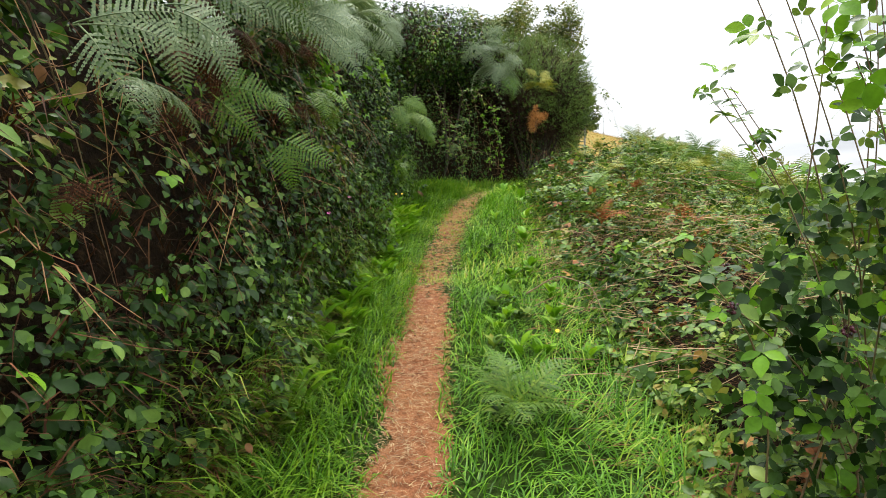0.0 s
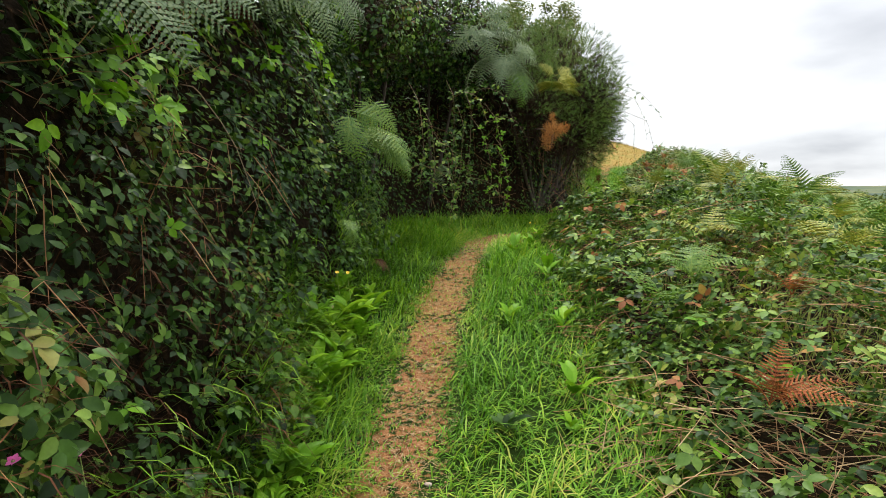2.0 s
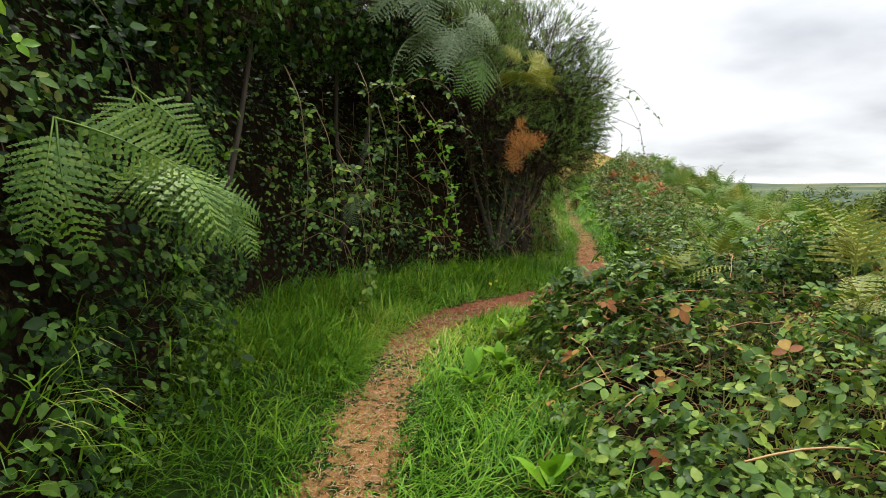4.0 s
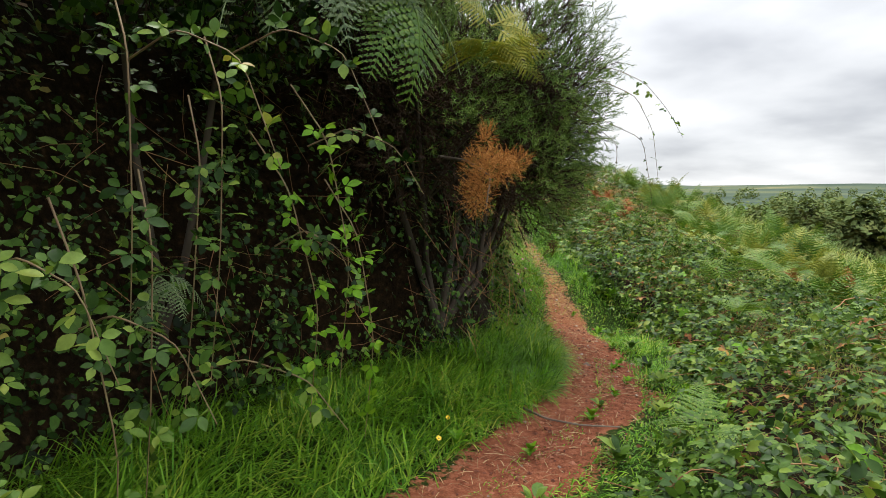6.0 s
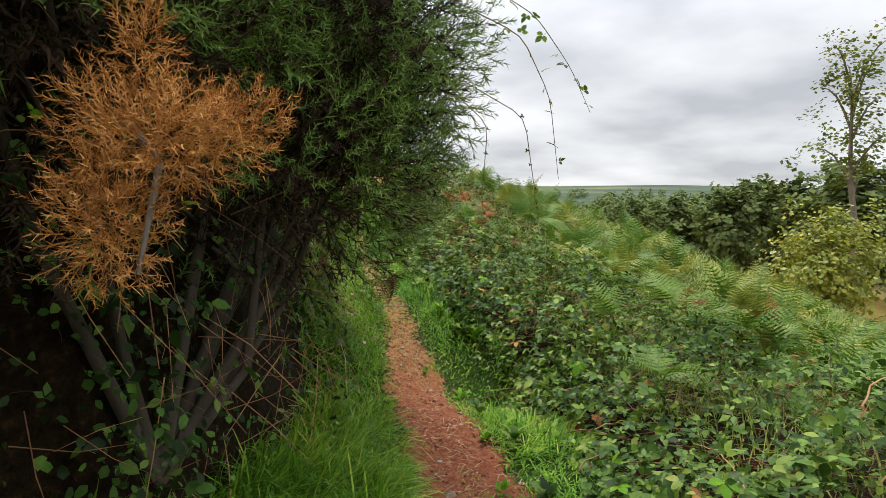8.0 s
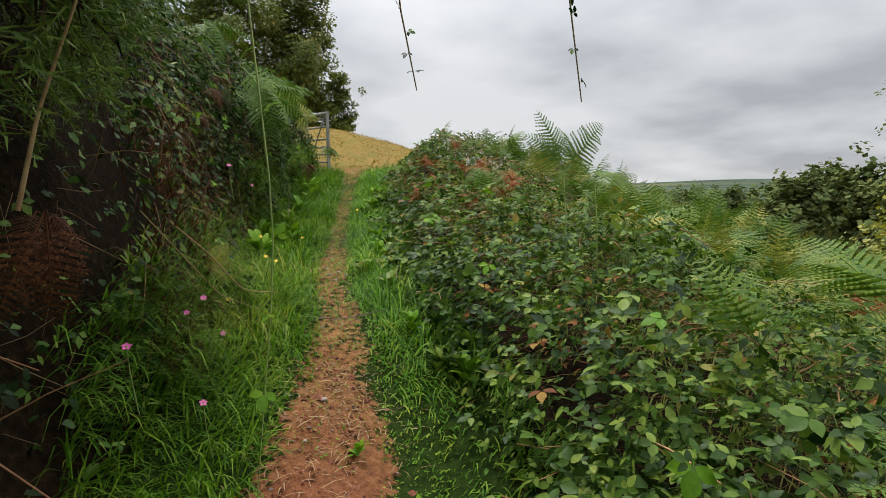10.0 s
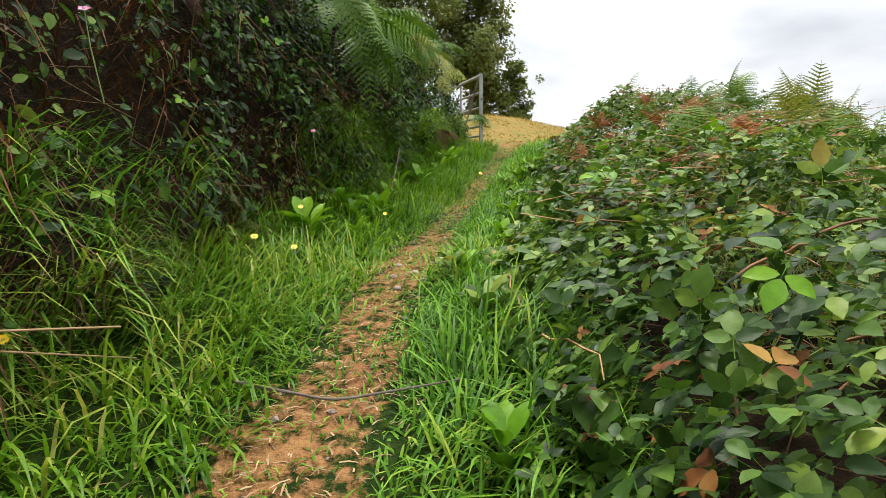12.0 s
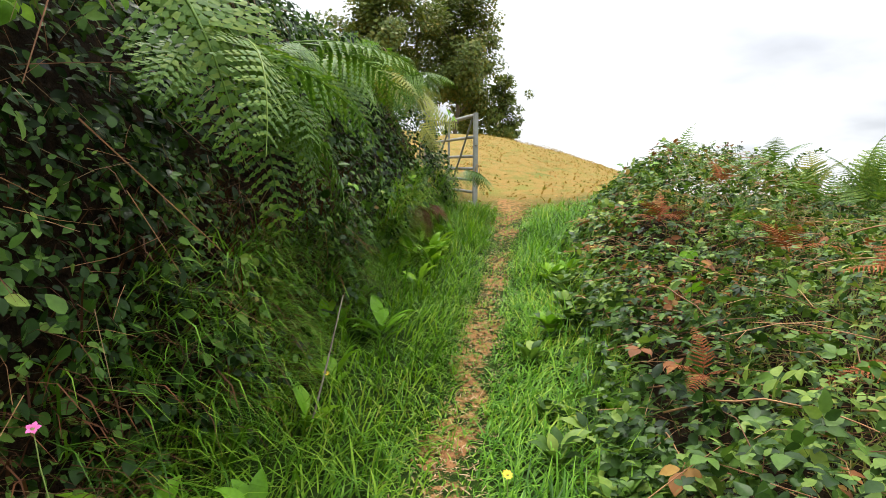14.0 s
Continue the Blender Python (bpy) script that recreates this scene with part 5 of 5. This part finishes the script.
for _ in range(34):
    y = rng.uniform(3.8, 7.2)
    weed(y, -foot(np.array([y]))[0] + rng.uniform(-0.1, 0.22), int(rng.integers(0, 3)), rng.uniform(0.5, 0.85))
for _ in range(80):
    y = rng.uniform(3.4, 7.6)
    weed(y, -foot(np.array([y]))[0] + rng.uniform(-0.22, 0.2), (0, 1, 2, 2, 3)[int(rng.integers(0, 5))], rng.uniform(0.6, 1.05))
for _ in range(26):
    y = rng.uniform(1.4, 4.0)
    weed(y, -foot(np.array([y]))[0] + rng.uniform(-0.15, 0.1), int(rng.integers(1, 4)), rng.uniform(0.6, 1.1))
for _ in range(34):
    y = rng.uniform(17.5, 22.5)
    weed(y, -foot(np.array([y]))[0] + rng.uniform(-0.1, 0.35), int(rng.integers(0, 3)), rng.uniform(0.5, 0.95))
for _ in range(30):
    y = rng.uniform(2.5, 10.5)
    weed(y, rng.uniform(0.45, 1.05), int(rng.integers(1, 4)), rng.uniform(0.5, 0.9))
for _ in range(46):
    y = rng.uniform(15.2, 22)
    weed(y, rim(np.array([y]))[0] + rng.uniform(-0.2, 0.2), int(rng.integers(2, 4)), rng.uniform(0.5, 0.9))
for y, d, k, size in ((11.3, 0.02, 2, 0.4), (11.75, 0.08, 2, 0.45), (11.9, 0.05, 3, 0.4), (12.15, 0.1, 2, 0.35), (11.0, 0.3, 3, 0.6), (11.4, 0.42, 3, 0.7), (11.9, 0.42, 3, 0.7), (12.4, 0.42, 3, 0.7), (12.9, 0.4, 3, 0.6), (13.5, 0.36, 3, 0.7), (14.1, 0.36, 3, 0.6), (14.6, 0.34, 2, 0.6), (11.2, -0.34, 2, 0.5), (12.3, -0.36, 2, 0.5), (13.2, -0.34, 2, 0.5), (14.2, -0.3, 2, 0.5)):
    weed(y, d, k, size)
for y, d in ((13.0, 0.18), (12.85, 0.12), (12.5, 0.2), (13.6, 0.22), (14.9, 0.1)):
    weed(y, d, 2, 0.36)


def flower(p, key, size=0.022, petals=6, stem=0.22):
    names = {"pink": ("campion_flower", "pink campion flower on a thin stem"), "yellow": ("hawkbit_flower", "small yellow flower in the grass"), "white": ("daisy_flower", "white daisy with a yellow middle")}
    fl = thing(names[key][0], (p[0], p[1], p[2] - stem), names[key][1], "flower", key + " flowers")
    v, f = tube(np.array([(0.02, 0.03, 0), (0.005, 0.01, stem * 0.6), (0, 0, stem)]), 0.0018, 0.0012, 4)
    part_mesh("stem", v, f, MAT["green_stem"], fl)
    a = np.arange(petals) * 2 * math.pi / petals
    tilt = unit(np.array([0.1, -0.6, 0.8]))
    u = unit(np.cross(tilt, (1, 0, 0)))
    w = np.cross(tilt, u)
    Y = unit(np.cos(a)[:, None] * u[None] + np.sin(a)[:, None] * w[None] + tilt[None] * 0.25)
    v, f = scatter(*leaflet(0.38, 0.03, 0.1), np.repeat(np.array([[0, 0, stem]]), petals, 0), Y, np.repeat(tilt[None], petals, 0), np.full(petals, size))
    part_mesh("petals", v, f, MAT[key], fl)
    v, f = tube(np.array([(0, 0, stem - 0.004), (0, 0, stem)]) + tilt[None] * 0.003, size * 0.28, size * 0.22, 7)
    part_mesh("flower_centre", v, f, MAT["yellow" if key == "white" else "green_stem"], fl)


for p in ((-0.74, 4.1, 1.27), (-0.77, 3.9, 1.34), (-0.76, 4.3, 1.5), (-0.72, 4.45, 1.45), (3.4, 14.8, 1.85), (3.42, 15.16, 2.18), (3.5, 15.5, 1.95), (3.35, 15.3, 2.1), (3.6, 16.2, 2.8), (3.9, 18.2, 2.75), (-0.4, 7.0, 1.2), (3.2, 14.5, 2.15)):
    flower(p, "pink", 0.016, 5)
for p in ((-0.52, 7.3, 1.5), (-0.6, 7.32, 1.5), (0.75, 3.6, 0.6), (3.95, 17.05, 2.14), (4.32, 18.07, 2.25), (3.85, 16.8, 2.2), (1.5, 11.3, 1.72), (1.62, 11.6, 1.7), (3.9, 17.6, 2.3), (4.4, 19.4, 2.5), (3.55, 15.9, 2.05), (4.95, 18.4, 2.5)):
    flower(p, "yellow", 0.015, 9)
flower((-0.78, 2.9, 0.82), "white", 0.02, 14)

# ---------------------------------------------------------------- path litter, stones, sticks


def strew(name, label, n, y0, y1, width, length, thick, material, lift=0.006):
    ys = rng.uniform(y0, y1, n)
    d = np.clip(rng.normal(size=n) * 0.55, -1.3, 1.3) * half(ys) * width
    x, y = at_path(ys, d)
    P = on_ground(x, y)
    P[:, 2] += lift + rng.uniform(0, 0.012, n)
    a = rng.uniform(0, 6.3, n)
    Y = unit(np.stack([np.cos(a), np.sin(a), rng.normal(size=n) * 0.12], 1))
    Z = unit(np.array([0, 0, 1.0])[None] + rng.normal(size=(n, 3)) * 0.2)
    tv = np.array([(-1, 0, 0), (1, 0, 0), (1, 0.5, 0.08), (-1, 0.5, 0.08), (0.6, 1, 0), (-0.6, 1, 0)])
    tf = np.array([(0, 1, 2), (0, 2, 3), (3, 2, 4), (3, 4, 5)])
    L = length * rng.uniform(0.4, 1.3, n)
    v, f = scatter(tv, tf, P, Y, Z, np.stack([thick * rng.uniform(0.6, 1.5, n), L, L], 1))
    return tagged(new(name, mesh_from(name, v, f, material)), label, "straw", "", "stuff")


strew("path_straw", "cut dry grass strewn over the footpath", 11000, 1.2, 10.5, 1.05, 0.045, 0.0011, MAT["straw"])
strew("path_straw", "dry stalks lying on the red earth path", 1300, 10.3, 15.5, 1.1, 0.075, 0.0016, MAT["straw"])
strew("path_straw", "cut dry grass strewn over the footpath", 4200, 15.0, 24.0, 1.3, 0.035, 0.0016, MAT["straw"])

def crumbs(name, label, n, y0, y1, size, material, wide=1.0):
    """Clods and grit: small uneven lumps lying on the path."""
    tv = np.array([(1, 0, 0), (0, 0.8, 0.1), (-0.9, 0.1, 0), (0, -1, -0.1), (0.1, 0, 0.6), (0, 0, -0.5)])
    tf = np.array([(0, 1, 4), (1, 2, 4), (2, 3, 4), (3, 0, 4), (1, 0, 5), (2, 1, 5), (3, 2, 5), (0, 3, 5)])
    ys = rng.uniform(y0, y1, n)
    d = np.clip(rng.normal(size=n) * 0.6, -1.2, 1.2) * half(ys) * wide
    P = on_ground(*at_path(ys, d))
    a = rng.uniform(0, 6.3, n)
    L = size * np.exp(rng.normal(size=n) * 0.5)
    v, f = scatter(tv, tf, P, np.stack([np.cos(a), np.sin(a), np.zeros(n)], 1), unit(np.array([0, 0, 1.0])[None] + rng.normal(size=(n, 3)) * 0.25), L)
    tagged(new(name, mesh_from(name, v, f, material, False)), label, "soil", "", "stuff")


MAT["clod"] = plain_material("red_earth_clod", [(0.2, (0.07, 0.022, 0.012)), (0.5, (0.2, 0.066, 0.036)), (0.85, (0.38, 0.16, 0.095))], 0.95, 20)
crumbs("path_clods", "loose clods of red earth on the footpath", 2600, 10.2, 15.6, 0.008, MAT["clod"])
crumbs("path_clods", "loose crumbs of red earth on the footpath", 500, 1.0, 10.2, 0.005, MAT["clod"])
crumbs("path_grit", "small pale stones trodden into the path", 160, 10.5, 17.5, 0.008, MAT["stone"])

STONES = []
for s in range(3):
    bm = bmesh.new()
    bmesh.ops.create_icosphere(bm, subdivisions=2, radius=1.0)
    for vt in bm.verts:
        vt.co *= 1 + 0.28 * noise.noise(vt.co * 1.3 + Vector((s * 7.1, 0, 0)))
        vt.co.z *= 0.5
    me = bpy.data.meshes.new("stone")
    bm.to_mesh(me)
    bm.free()
    for pl in me.polygons:
        pl.use_smooth = True
    me.materials.append(MAT["stone"])
    STONES.append(me)


def stone(y, d, size):
    x, yy = at_path(np.array([float(y)]), np.array([float(d)]))
    ob = new("stone", STONES[int(rng.integers(0, 3))])
    ob.location = on_ground(x, yy)[0] + (0, 0, size * 0.2)
    ob.rotation_euler = (0, 0, rng.uniform(0, 6))
    ob.scale = (size, size * rng.uniform(0.6, 1), size * 0.9)
    tagged(ob, "small pale stone lying on the footpath", "stone", "stones on the footpath")


for y, d, s in ((15.2, -0.08, 0.022), (17.08, -0.02, 0.02), (17.15, 0.06, 0.026), (16.9, 0.03, 0.022), (17.25, -0.04, 0.02), (14.6, 0.1, 0.018), (13.4, -0.12, 0.016), (13.9, 0.15, 0.02), (12.6, 0.22, 0.016), (14.9, -0.12, 0.014), (13.1, 0.3, 0.02), (5.6, 0.17, 0.02), (7.0, 0.1, 0.015), (12.2, 0.25, 0.014), (17.0, 0.12, 0.02)):
    stone(y, d, s)


def stick(points, r, label, mat="bark", name="stick"):
    p = np.array(points, float)
    t = np.linspace(0, len(p) - 1, 5 * len(p))
    p = np.stack([np.interp(t, np.arange(len(p)), p[:, k]) for k in range(3)], 1)
    p[1:-1] = (p[:-2] + 2 * p[1:-1] + p[2:]) / 4
    v, f = tube(p, r, r * 0.5, 6)
    place = points[0]
    ob = tagged(new(name, mesh_from(name, local(v, place), f, MAT[mat])), label, "stick")
    ob.location = place
    return ob


def ground_points(pairs, lift):
    return [tuple(on_ground(np.array([a]), np.array([b]))[0] + (0, 0, h)) for (a, b), h in zip(pairs, lift)]


stick(ground_points([(2.2, 11.95), (2.26, 11.72), (2.42, 11.58), (2.66, 11.55)], (0.015, 0.03, 0.02, 0.012)), 0.009, "curved dark root lying across the red path")
stick(ground_points([(3.95, 16.1), (4.2, 15.98), (4.5, 16.0)], (0.03, 0.03, 0.05)), 0.005, "thin dry twig lying on the path")
stick(ground_points([(0.62, 4.1), (0.85, 4.15), (1.05, 3.95), (1.12, 3.7)], (0.2, 0.3, 0.25, 0.05)), 0.006, "bent dark bramble stem arching over the grass", "cane")
stick(ground_points([(4.35, 19.2), (4.4, 19.4), (4.46, 19.7)], (0.02, 0.18, 0.4)), 0.006, "dark dry stem leaning in the verge", "bark")
stick([(3.3, 15.35, 2.5), (3.45, 15.4, 2.35), (3.6, 15.5, 2.15), (3.8, 15.85, 2.08)], 0.004, "dry yellow stalk leaning over the verge", "straw")
stick([(3.14, 13.74, 2.56), (3.18, 13.73, 2.72), (3.25, 13.7, 2.9)], 0.005, "pale dry bracken stalk in the hedge", "straw")
stick([(3.2, 15.2, 2.55), (3.5, 15.6, 2.12), (3.72, 16.1, 1.95)], 0.003, "dry yellow stalk leaning over the verge", "straw")


def stalks(name, label, n, y0, y1, d0, d1, h, mat="straw", length=0.45):
    ys, d = rng.uniform(y0, y1, n), rng.uniform(d0, d1, n)
    x, y = at_path(ys, d)
    P = on_ground(x, y)
    P[:, 2] += np.maximum(mound_top(ys, d) * h, 0.03) * rng.uniform(0.6, 1.15, n)
    a = rng.normal(size=n) * 1.3 + 0.4
    Y = unit(np.stack([np.cos(a), np.sin(a), rng.normal(size=n) * 0.18], 1))
    tv, tf = tube(np.array([(0, -0.5, 0), (0.03, 0, 0.05), (0, 0.5, 0)]), 1, 0.6, 3)
    mid = np.repeat(np.array([(0, -0.5, 0), (0.03, 0, 0.05), (0, 0.5, 0)]), 3, 0)
    q = mid + (tv - mid) * 0.0055
    v, f = scatter(q, tf, P, Y, np.repeat(np.array([[0.1, 0, 1.0]]), n, 0), length * rng.uniform(0.5, 1.4, n))
    return tagged(new(name, mesh_from(name, v, f, MAT[mat])), label, "stalks", "", "stuff")


stalks("dead_stalks", "tangle of dry tan stalks in the brambles", 430, 2.8, 6.4, 1.0, 3.0, 1.0)
stalks("dead_stalks", "rust-coloured dead bracken stalks among the brambles", 210, 10.5, 16, 0.6, 3.4, 0.7, "dead_stem", 0.35)
stalks("dead_stalks", "rust-coloured dead bracken stalks among the brambles", 520, 17, 23, 0.7, 2.6, 0.95, "dead_stem", 0.35)
stalks("dead_stalks", "rust-coloured dead bracken stalks among the brambles", 300, 5, 10.5, 1.0, 3.0, 0.85, "dead_stem", 0.4)
for y0, y1 in ((1.5, 8.0), (8.0, 15.5), (15.5, 24.0)):
    stalks("dead_undergrowth", "brown tangle of dead stems under the brambles", 1500, y0, y1, 0.8, 3.2, 0.5, "dead_stem", 0.28)


def hanging_stalks(name, label, n, y0, y1, u0, u1, mat, length):
    """Dry stalks and roots that hang down the face of the bank."""
    P, N = bank_face(rng.uniform(y0, y1, n), rng.uniform(u0, u1, n))
    Y = unit(np.array([0, 0, -0.7])[None] + 0.3 * N + 0.6 * rng.normal(size=(n, 3)))
    mid = np.repeat(np.array([(0, 0, 0), (0.06, 0.5, 0.04), (0, 1.0, 0.0)]), 3, 0)
    tv, tf = tube(np.array([(0, 0, 0), (0.06, 0.5, 0.04), (0, 1.0, 0.0)]), 1, 0.5, 3)
    v, f = scatter(mid + (tv - mid) * 0.006, tf, P - N * 0.04, Y, N, length * rng.uniform(0.4, 1.3, n))
    return tagged(new(name, mesh_from(name, v, f, MAT[mat])), label, "stalks", "", "stuff")


hanging_stalks("hanging_stalks", "dry brown stalks hanging down the shaded bank", 420, 1.2, 6.5, 0.3, 0.9, "dead_stem", 0.32)
hanging_stalks("hanging_stalks", "dry pale grass stalks hanging down the bank", 420, 13.5, 20, 0.05, 0.85, "straw", 0.2)
hanging_stalks("hanging_stalks", "tall dead brown stalks in the hedge", 26, 15.8, 18.6, 0.2, 0.7, "dead_stem", 0.5)
hanging_stalks("hanging_stalks", "dead brown stems hanging down the bank", 420, 13.5, 20.5, 0.1, 0.9, "dead_stem", 0.24)
hanging_stalks("hanging_stalks", "thin dry stalks below the gorse", 260, 10.5, 14, 0.05, 0.5, "dead_stem", 0.4)

# ---------------------------------------------------------------- the field gate


def field_gate():
    base, hinge = np.array([5.97, 24.4, 3.24]), np.array([5.6, 26.85, 3.42])
    along = hinge - base
    length = float(np.hypot(along[0], along[1]))
    gate = thing("field_gate", tuple(base), "galvanised grey field gate standing open against the hedge", "gate")
    gate.rotation_euler = (0, 0, math.atan2(along[1], along[0]))
    slope = (hinge[2] - base[2]) / length

    def bar(name, a, b, r, mat=MAT["gate"], sides=8, label=""):
        v, f = tube(np.linspace(np.array(a), np.array(b), 3), r, r, sides)
        part_mesh(name, v, f, mat, gate, label)
    bm = bmesh.new()
    bmesh.ops.create_cube(bm, size=1.0, matrix=Matrix.Translation((0, 0, 0.61)) @ Matrix.Diagonal((0.055, 0.06, 1.24, 1)))
    bmesh.ops.bevel(bm, geom=list(bm.edges), offset=0.008, segments=2, affect="EDGES")
    me = bpy.data.meshes.new("stile")
    bm.to_mesh(me)
    bm.free()
    me.materials.append(MAT["gate"])
    new("stile", me).parent = gate
    ob = new("stile", me)
    ob.parent, ob.location = gate, (length, 0, slope * length)
    ob = new("stile", me)
    ob.parent, ob.location, ob.scale = gate, (length * 0.5, 0, slope * length * 0.5), (0.6, 0.5, 1)
    for fz in (1.2, 0.92, 0.665, 0.5, 0.355, 0.19, 0.045):
        bar("rail", (0.02, 0, fz), (length, 0, fz + slope * length), 0.021 if fz < 1 else 0.026)
    bar("brace", (0.06, 0.03, 1.15), (length * 0.5, 0.03, 0.1), 0.014)
    bar("brace", (length * 0.5, 0.03, 1.1), (length, 0.03, 0.2), 0.014)
    a = np.linspace(0, 2 * math.pi, 15)
    v, f = tube(np.stack([0 * a - 0.035, 0.03 * np.sin(a) - 0.02, 0.42 + 0.14 * np.cos(a)], 1), 0.006, 0.006, 5)
    part_mesh("rope", v, f, MAT["straw"], gate, "loop of pale rope hanging on the end of the gate")
    bar("latch", (-0.05, 0, 0.8), (0.1, 0, 0.8), 0.012, MAT["iron"], 6, "rusty latch bar")
    post = np.array([5.62, 27.0])
    z = float(on_ground(post[:1], post[1:])[0, 2])
    p = thing("gate_post", (float(post[0]), float(post[1]), z), "weathered grey wooden gate post in the hedge", "post")
    v, f = tube(np.array([(0, 0, -0.1), (0, 0, 0.7), (0, 0, 1.4), (0, 0, 1.42)]), 0.085, 0.075, 10)
    part_mesh("post", v, f, MAT["post"], p)


field_gate()

# ---------------------------------------------------------------- trees


def tree(name, x, y, tall, crown, seed, leaves, size, mat, label, category="tree", bare=0.25, group=""):
    """Tapered trunk, limbs that fork, and a crown of leaf clumps with gaps between them."""
    r = np.random.default_rng(seed)
    g = on_ground(np.array([x]), np.array([y]))[0]
    t = thing(name, tuple(g), label, category, group)
    trunk = np.array([(0, 0, -0.2), (0.02 * tall, 0.01 * tall, tall * 0.25), (0.01 * tall, 0, tall * 0.55), (0.03 * tall, 0.02 * tall, tall * 0.85)])
    trunk[1:, :2] += r.normal(size=(3, 2)) * 0.015 * tall
    tp = np.stack([np.interp(np.linspace(0, 3, 9), np.arange(4), trunk[:, k]) for k in range(3)], 1)
    v, f = tube(tp, 0.018 * tall, 0.005 * tall, 8)
    part_mesh("trunk", v, f, MAT["bark"], t)
    tips, limbs = [], []
    n = 11
    for i in range(n):
        k = bare + (0.95 - bare) * i / n
        a = i * 2.4 + r.uniform(-0.4, 0.4)
        p0 = np.array([np.interp(k * tall, tp[:, 2], tp[:, j]) for j in range(3)])
        reach = crown * (1.05 - 0.5 * abs(k - 0.5) * 1.6) * r.uniform(0.75, 1.1)
        p1 = p0 + np.array([math.cos(a), math.sin(a), 0.0]) * reach * 0.8 + np.array([0, 0, (0.12 + 0.25 * k) * tall * 0.6])
        q = np.linspace(0, 1, 5)[:, None]
        path = p0[None] * (1 - q) + p1[None] * q + np.array([0, 0, 0.05 * tall])[None] * np.sin(q * 3.1)
        limbs.append(tube(path, 0.006 * tall, 0.0015 * tall, 5))
        tips += [p1, path[3], path[2], path[1] + (0, 0, 0.04 * tall)]
    for lv, lf in limbs:
        part_mesh("limb", lv, lf, MAT["bark"], t)
    tips = np.array(tips)
    tips = np.repeat(tips, 3, 0) + r.normal(size=(3 * len(tips), 3)) * crown * 0.2
    per = max(8, leaves // len(tips))
    C = np.repeat(tips, per, 0)
    P = C + unit(r.normal(size=C.shape)) * (r.uniform(0.1, 1, len(C)) ** 0.5 * crown * np.repeat(r.uniform(0.16, 0.34, len(tips)), per))[:, None] * np.array([1, 1, 0.8])[None]
    v, f = leaves_over(P, unit(P - np.array([0, 0, tall * 0.5])[None]), size * r.uniform(0.6, 1.3, len(P)), QUAD, 0.5, 0.9)
    part_mesh("crown", v, f, MAT[mat], t, "", "stuff")
    return t


tree("oak_tree", 10.9, 61.5, 11.2, 4.3, 3, 26000, 0.21, "oak", "broad oak tree with olive green leaves behind the gate")
tree("ash_tree", 5.2, 57.5, 10.5, 3.8, 5, 16000, 0.22, "oak", "tall dark green tree beside the oak")
tree("hawthorn_tree", 15.3, 62.5, 6.0, 1.8, 8, 6000, 0.2, "oak", "small rounded tree on the field edge", "tree", 0.08)
tree("hawthorn_tree", 12.6, 63.5, 4.2, 1.6, 9, 5000, 0.2, "yellow_shrub", "small yellow-green tree on the field edge", "tree", 0.08)
tree("hazel_shrub", 23.6, 21.9, 3.2, 1.9, 11, 5000, 0.13, "yellow_shrub", "yellowing leafy shrub on the slope", "shrub", 0.05)
tree("hazel_shrub", 27.5, 24.5, 3.6, 2.2, 12, 4000, 0.15, "yellow_shrub", "yellowing leafy shrub on the slope", "shrub", 0.05)
tree("birch_tree", 52.0, 36.0, 20.0, 3.6, 13, 2600, 0.26, "oak", "tall thin tree with a sparse crown", "tree", 0.45)
WOOD = np.random.default_rng(21)
for i in range(26):
    deg, r = WOOD.uniform(46, 88), WOOD.uniform(50, 125)
    b = radians(deg)
    tx, ty = 2 + r * math.sin(b), 11 + r * math.cos(b)
    top = 3.0 + r * (float(np.interp(deg, [44, 52, 65, 90], [-0.01, 0.008, 0.045, 0.06])) + WOOD.uniform(-0.05, 0.0))
    high = max(4.0, top - float(on_ground(np.array([tx]), np.array([ty]))[0, 2]))
    tree("valley_tree", tx, ty, high, high * WOOD.uniform(0.32, 0.42), 100 + i, 2400, 0.055 * high, "wood_far", "dull green tree in the valley wood", "tree", 0.15, "trees of the valley wood")
for i in range(16):
    b, r = radians(WOOD.uniform(43, 62)), WOOD.uniform(85, 150)
    tx, ty = 2 + r * math.sin(b), 11 + r * math.cos(b)
    high = max(7.0, 2.6 + r * WOOD.uniform(-0.03, 0.012) - float(on_ground(np.array([tx]), np.array([ty]))[0, 2]))
    tree("valley_tree", tx, ty, high, high * WOOD.uniform(0.34, 0.46), 140 + i, 2000, 0.06 * high, "wood_far", "dull green tree in the valley wood", "tree", 0.1, "trees of the valley wood")


def far_wood():
    """The wood that runs on up the other side of the valley."""
    r = np.random.default_rng(33)
    n = 500
    b, dist = np.radians(r.uniform(36, 95, n)), 120 * np.exp(r.uniform(0, 1.75, n))
    x, y = 2 + dist * np.sin(b), 11 + dist * np.cos(b)
    g = on_ground(x, y)
    k = 85
    C = np.repeat(g, k, 0)
    s = np.repeat(r.uniform(5, 8, n), k)
    D = unit(r.normal(size=C.shape))
    D[:, 2] = np.abs(D[:, 2])
    P = C + D * s[:, None] * r.uniform(0.75, 1, len(C))[:, None] * np.array([0.85, 0.85, 1.7])[None]
    Y = unit(np.cross(D, r.normal(size=D.shape)))
    v, f = scatter(*QUAD, P, Y, D, s * 0.24)
    tagged(new("woodland", mesh_from("woodland", v, f, MAT["wood_far"])), "wooded far side of the valley", "trees", "", "stuff")


far_wood()
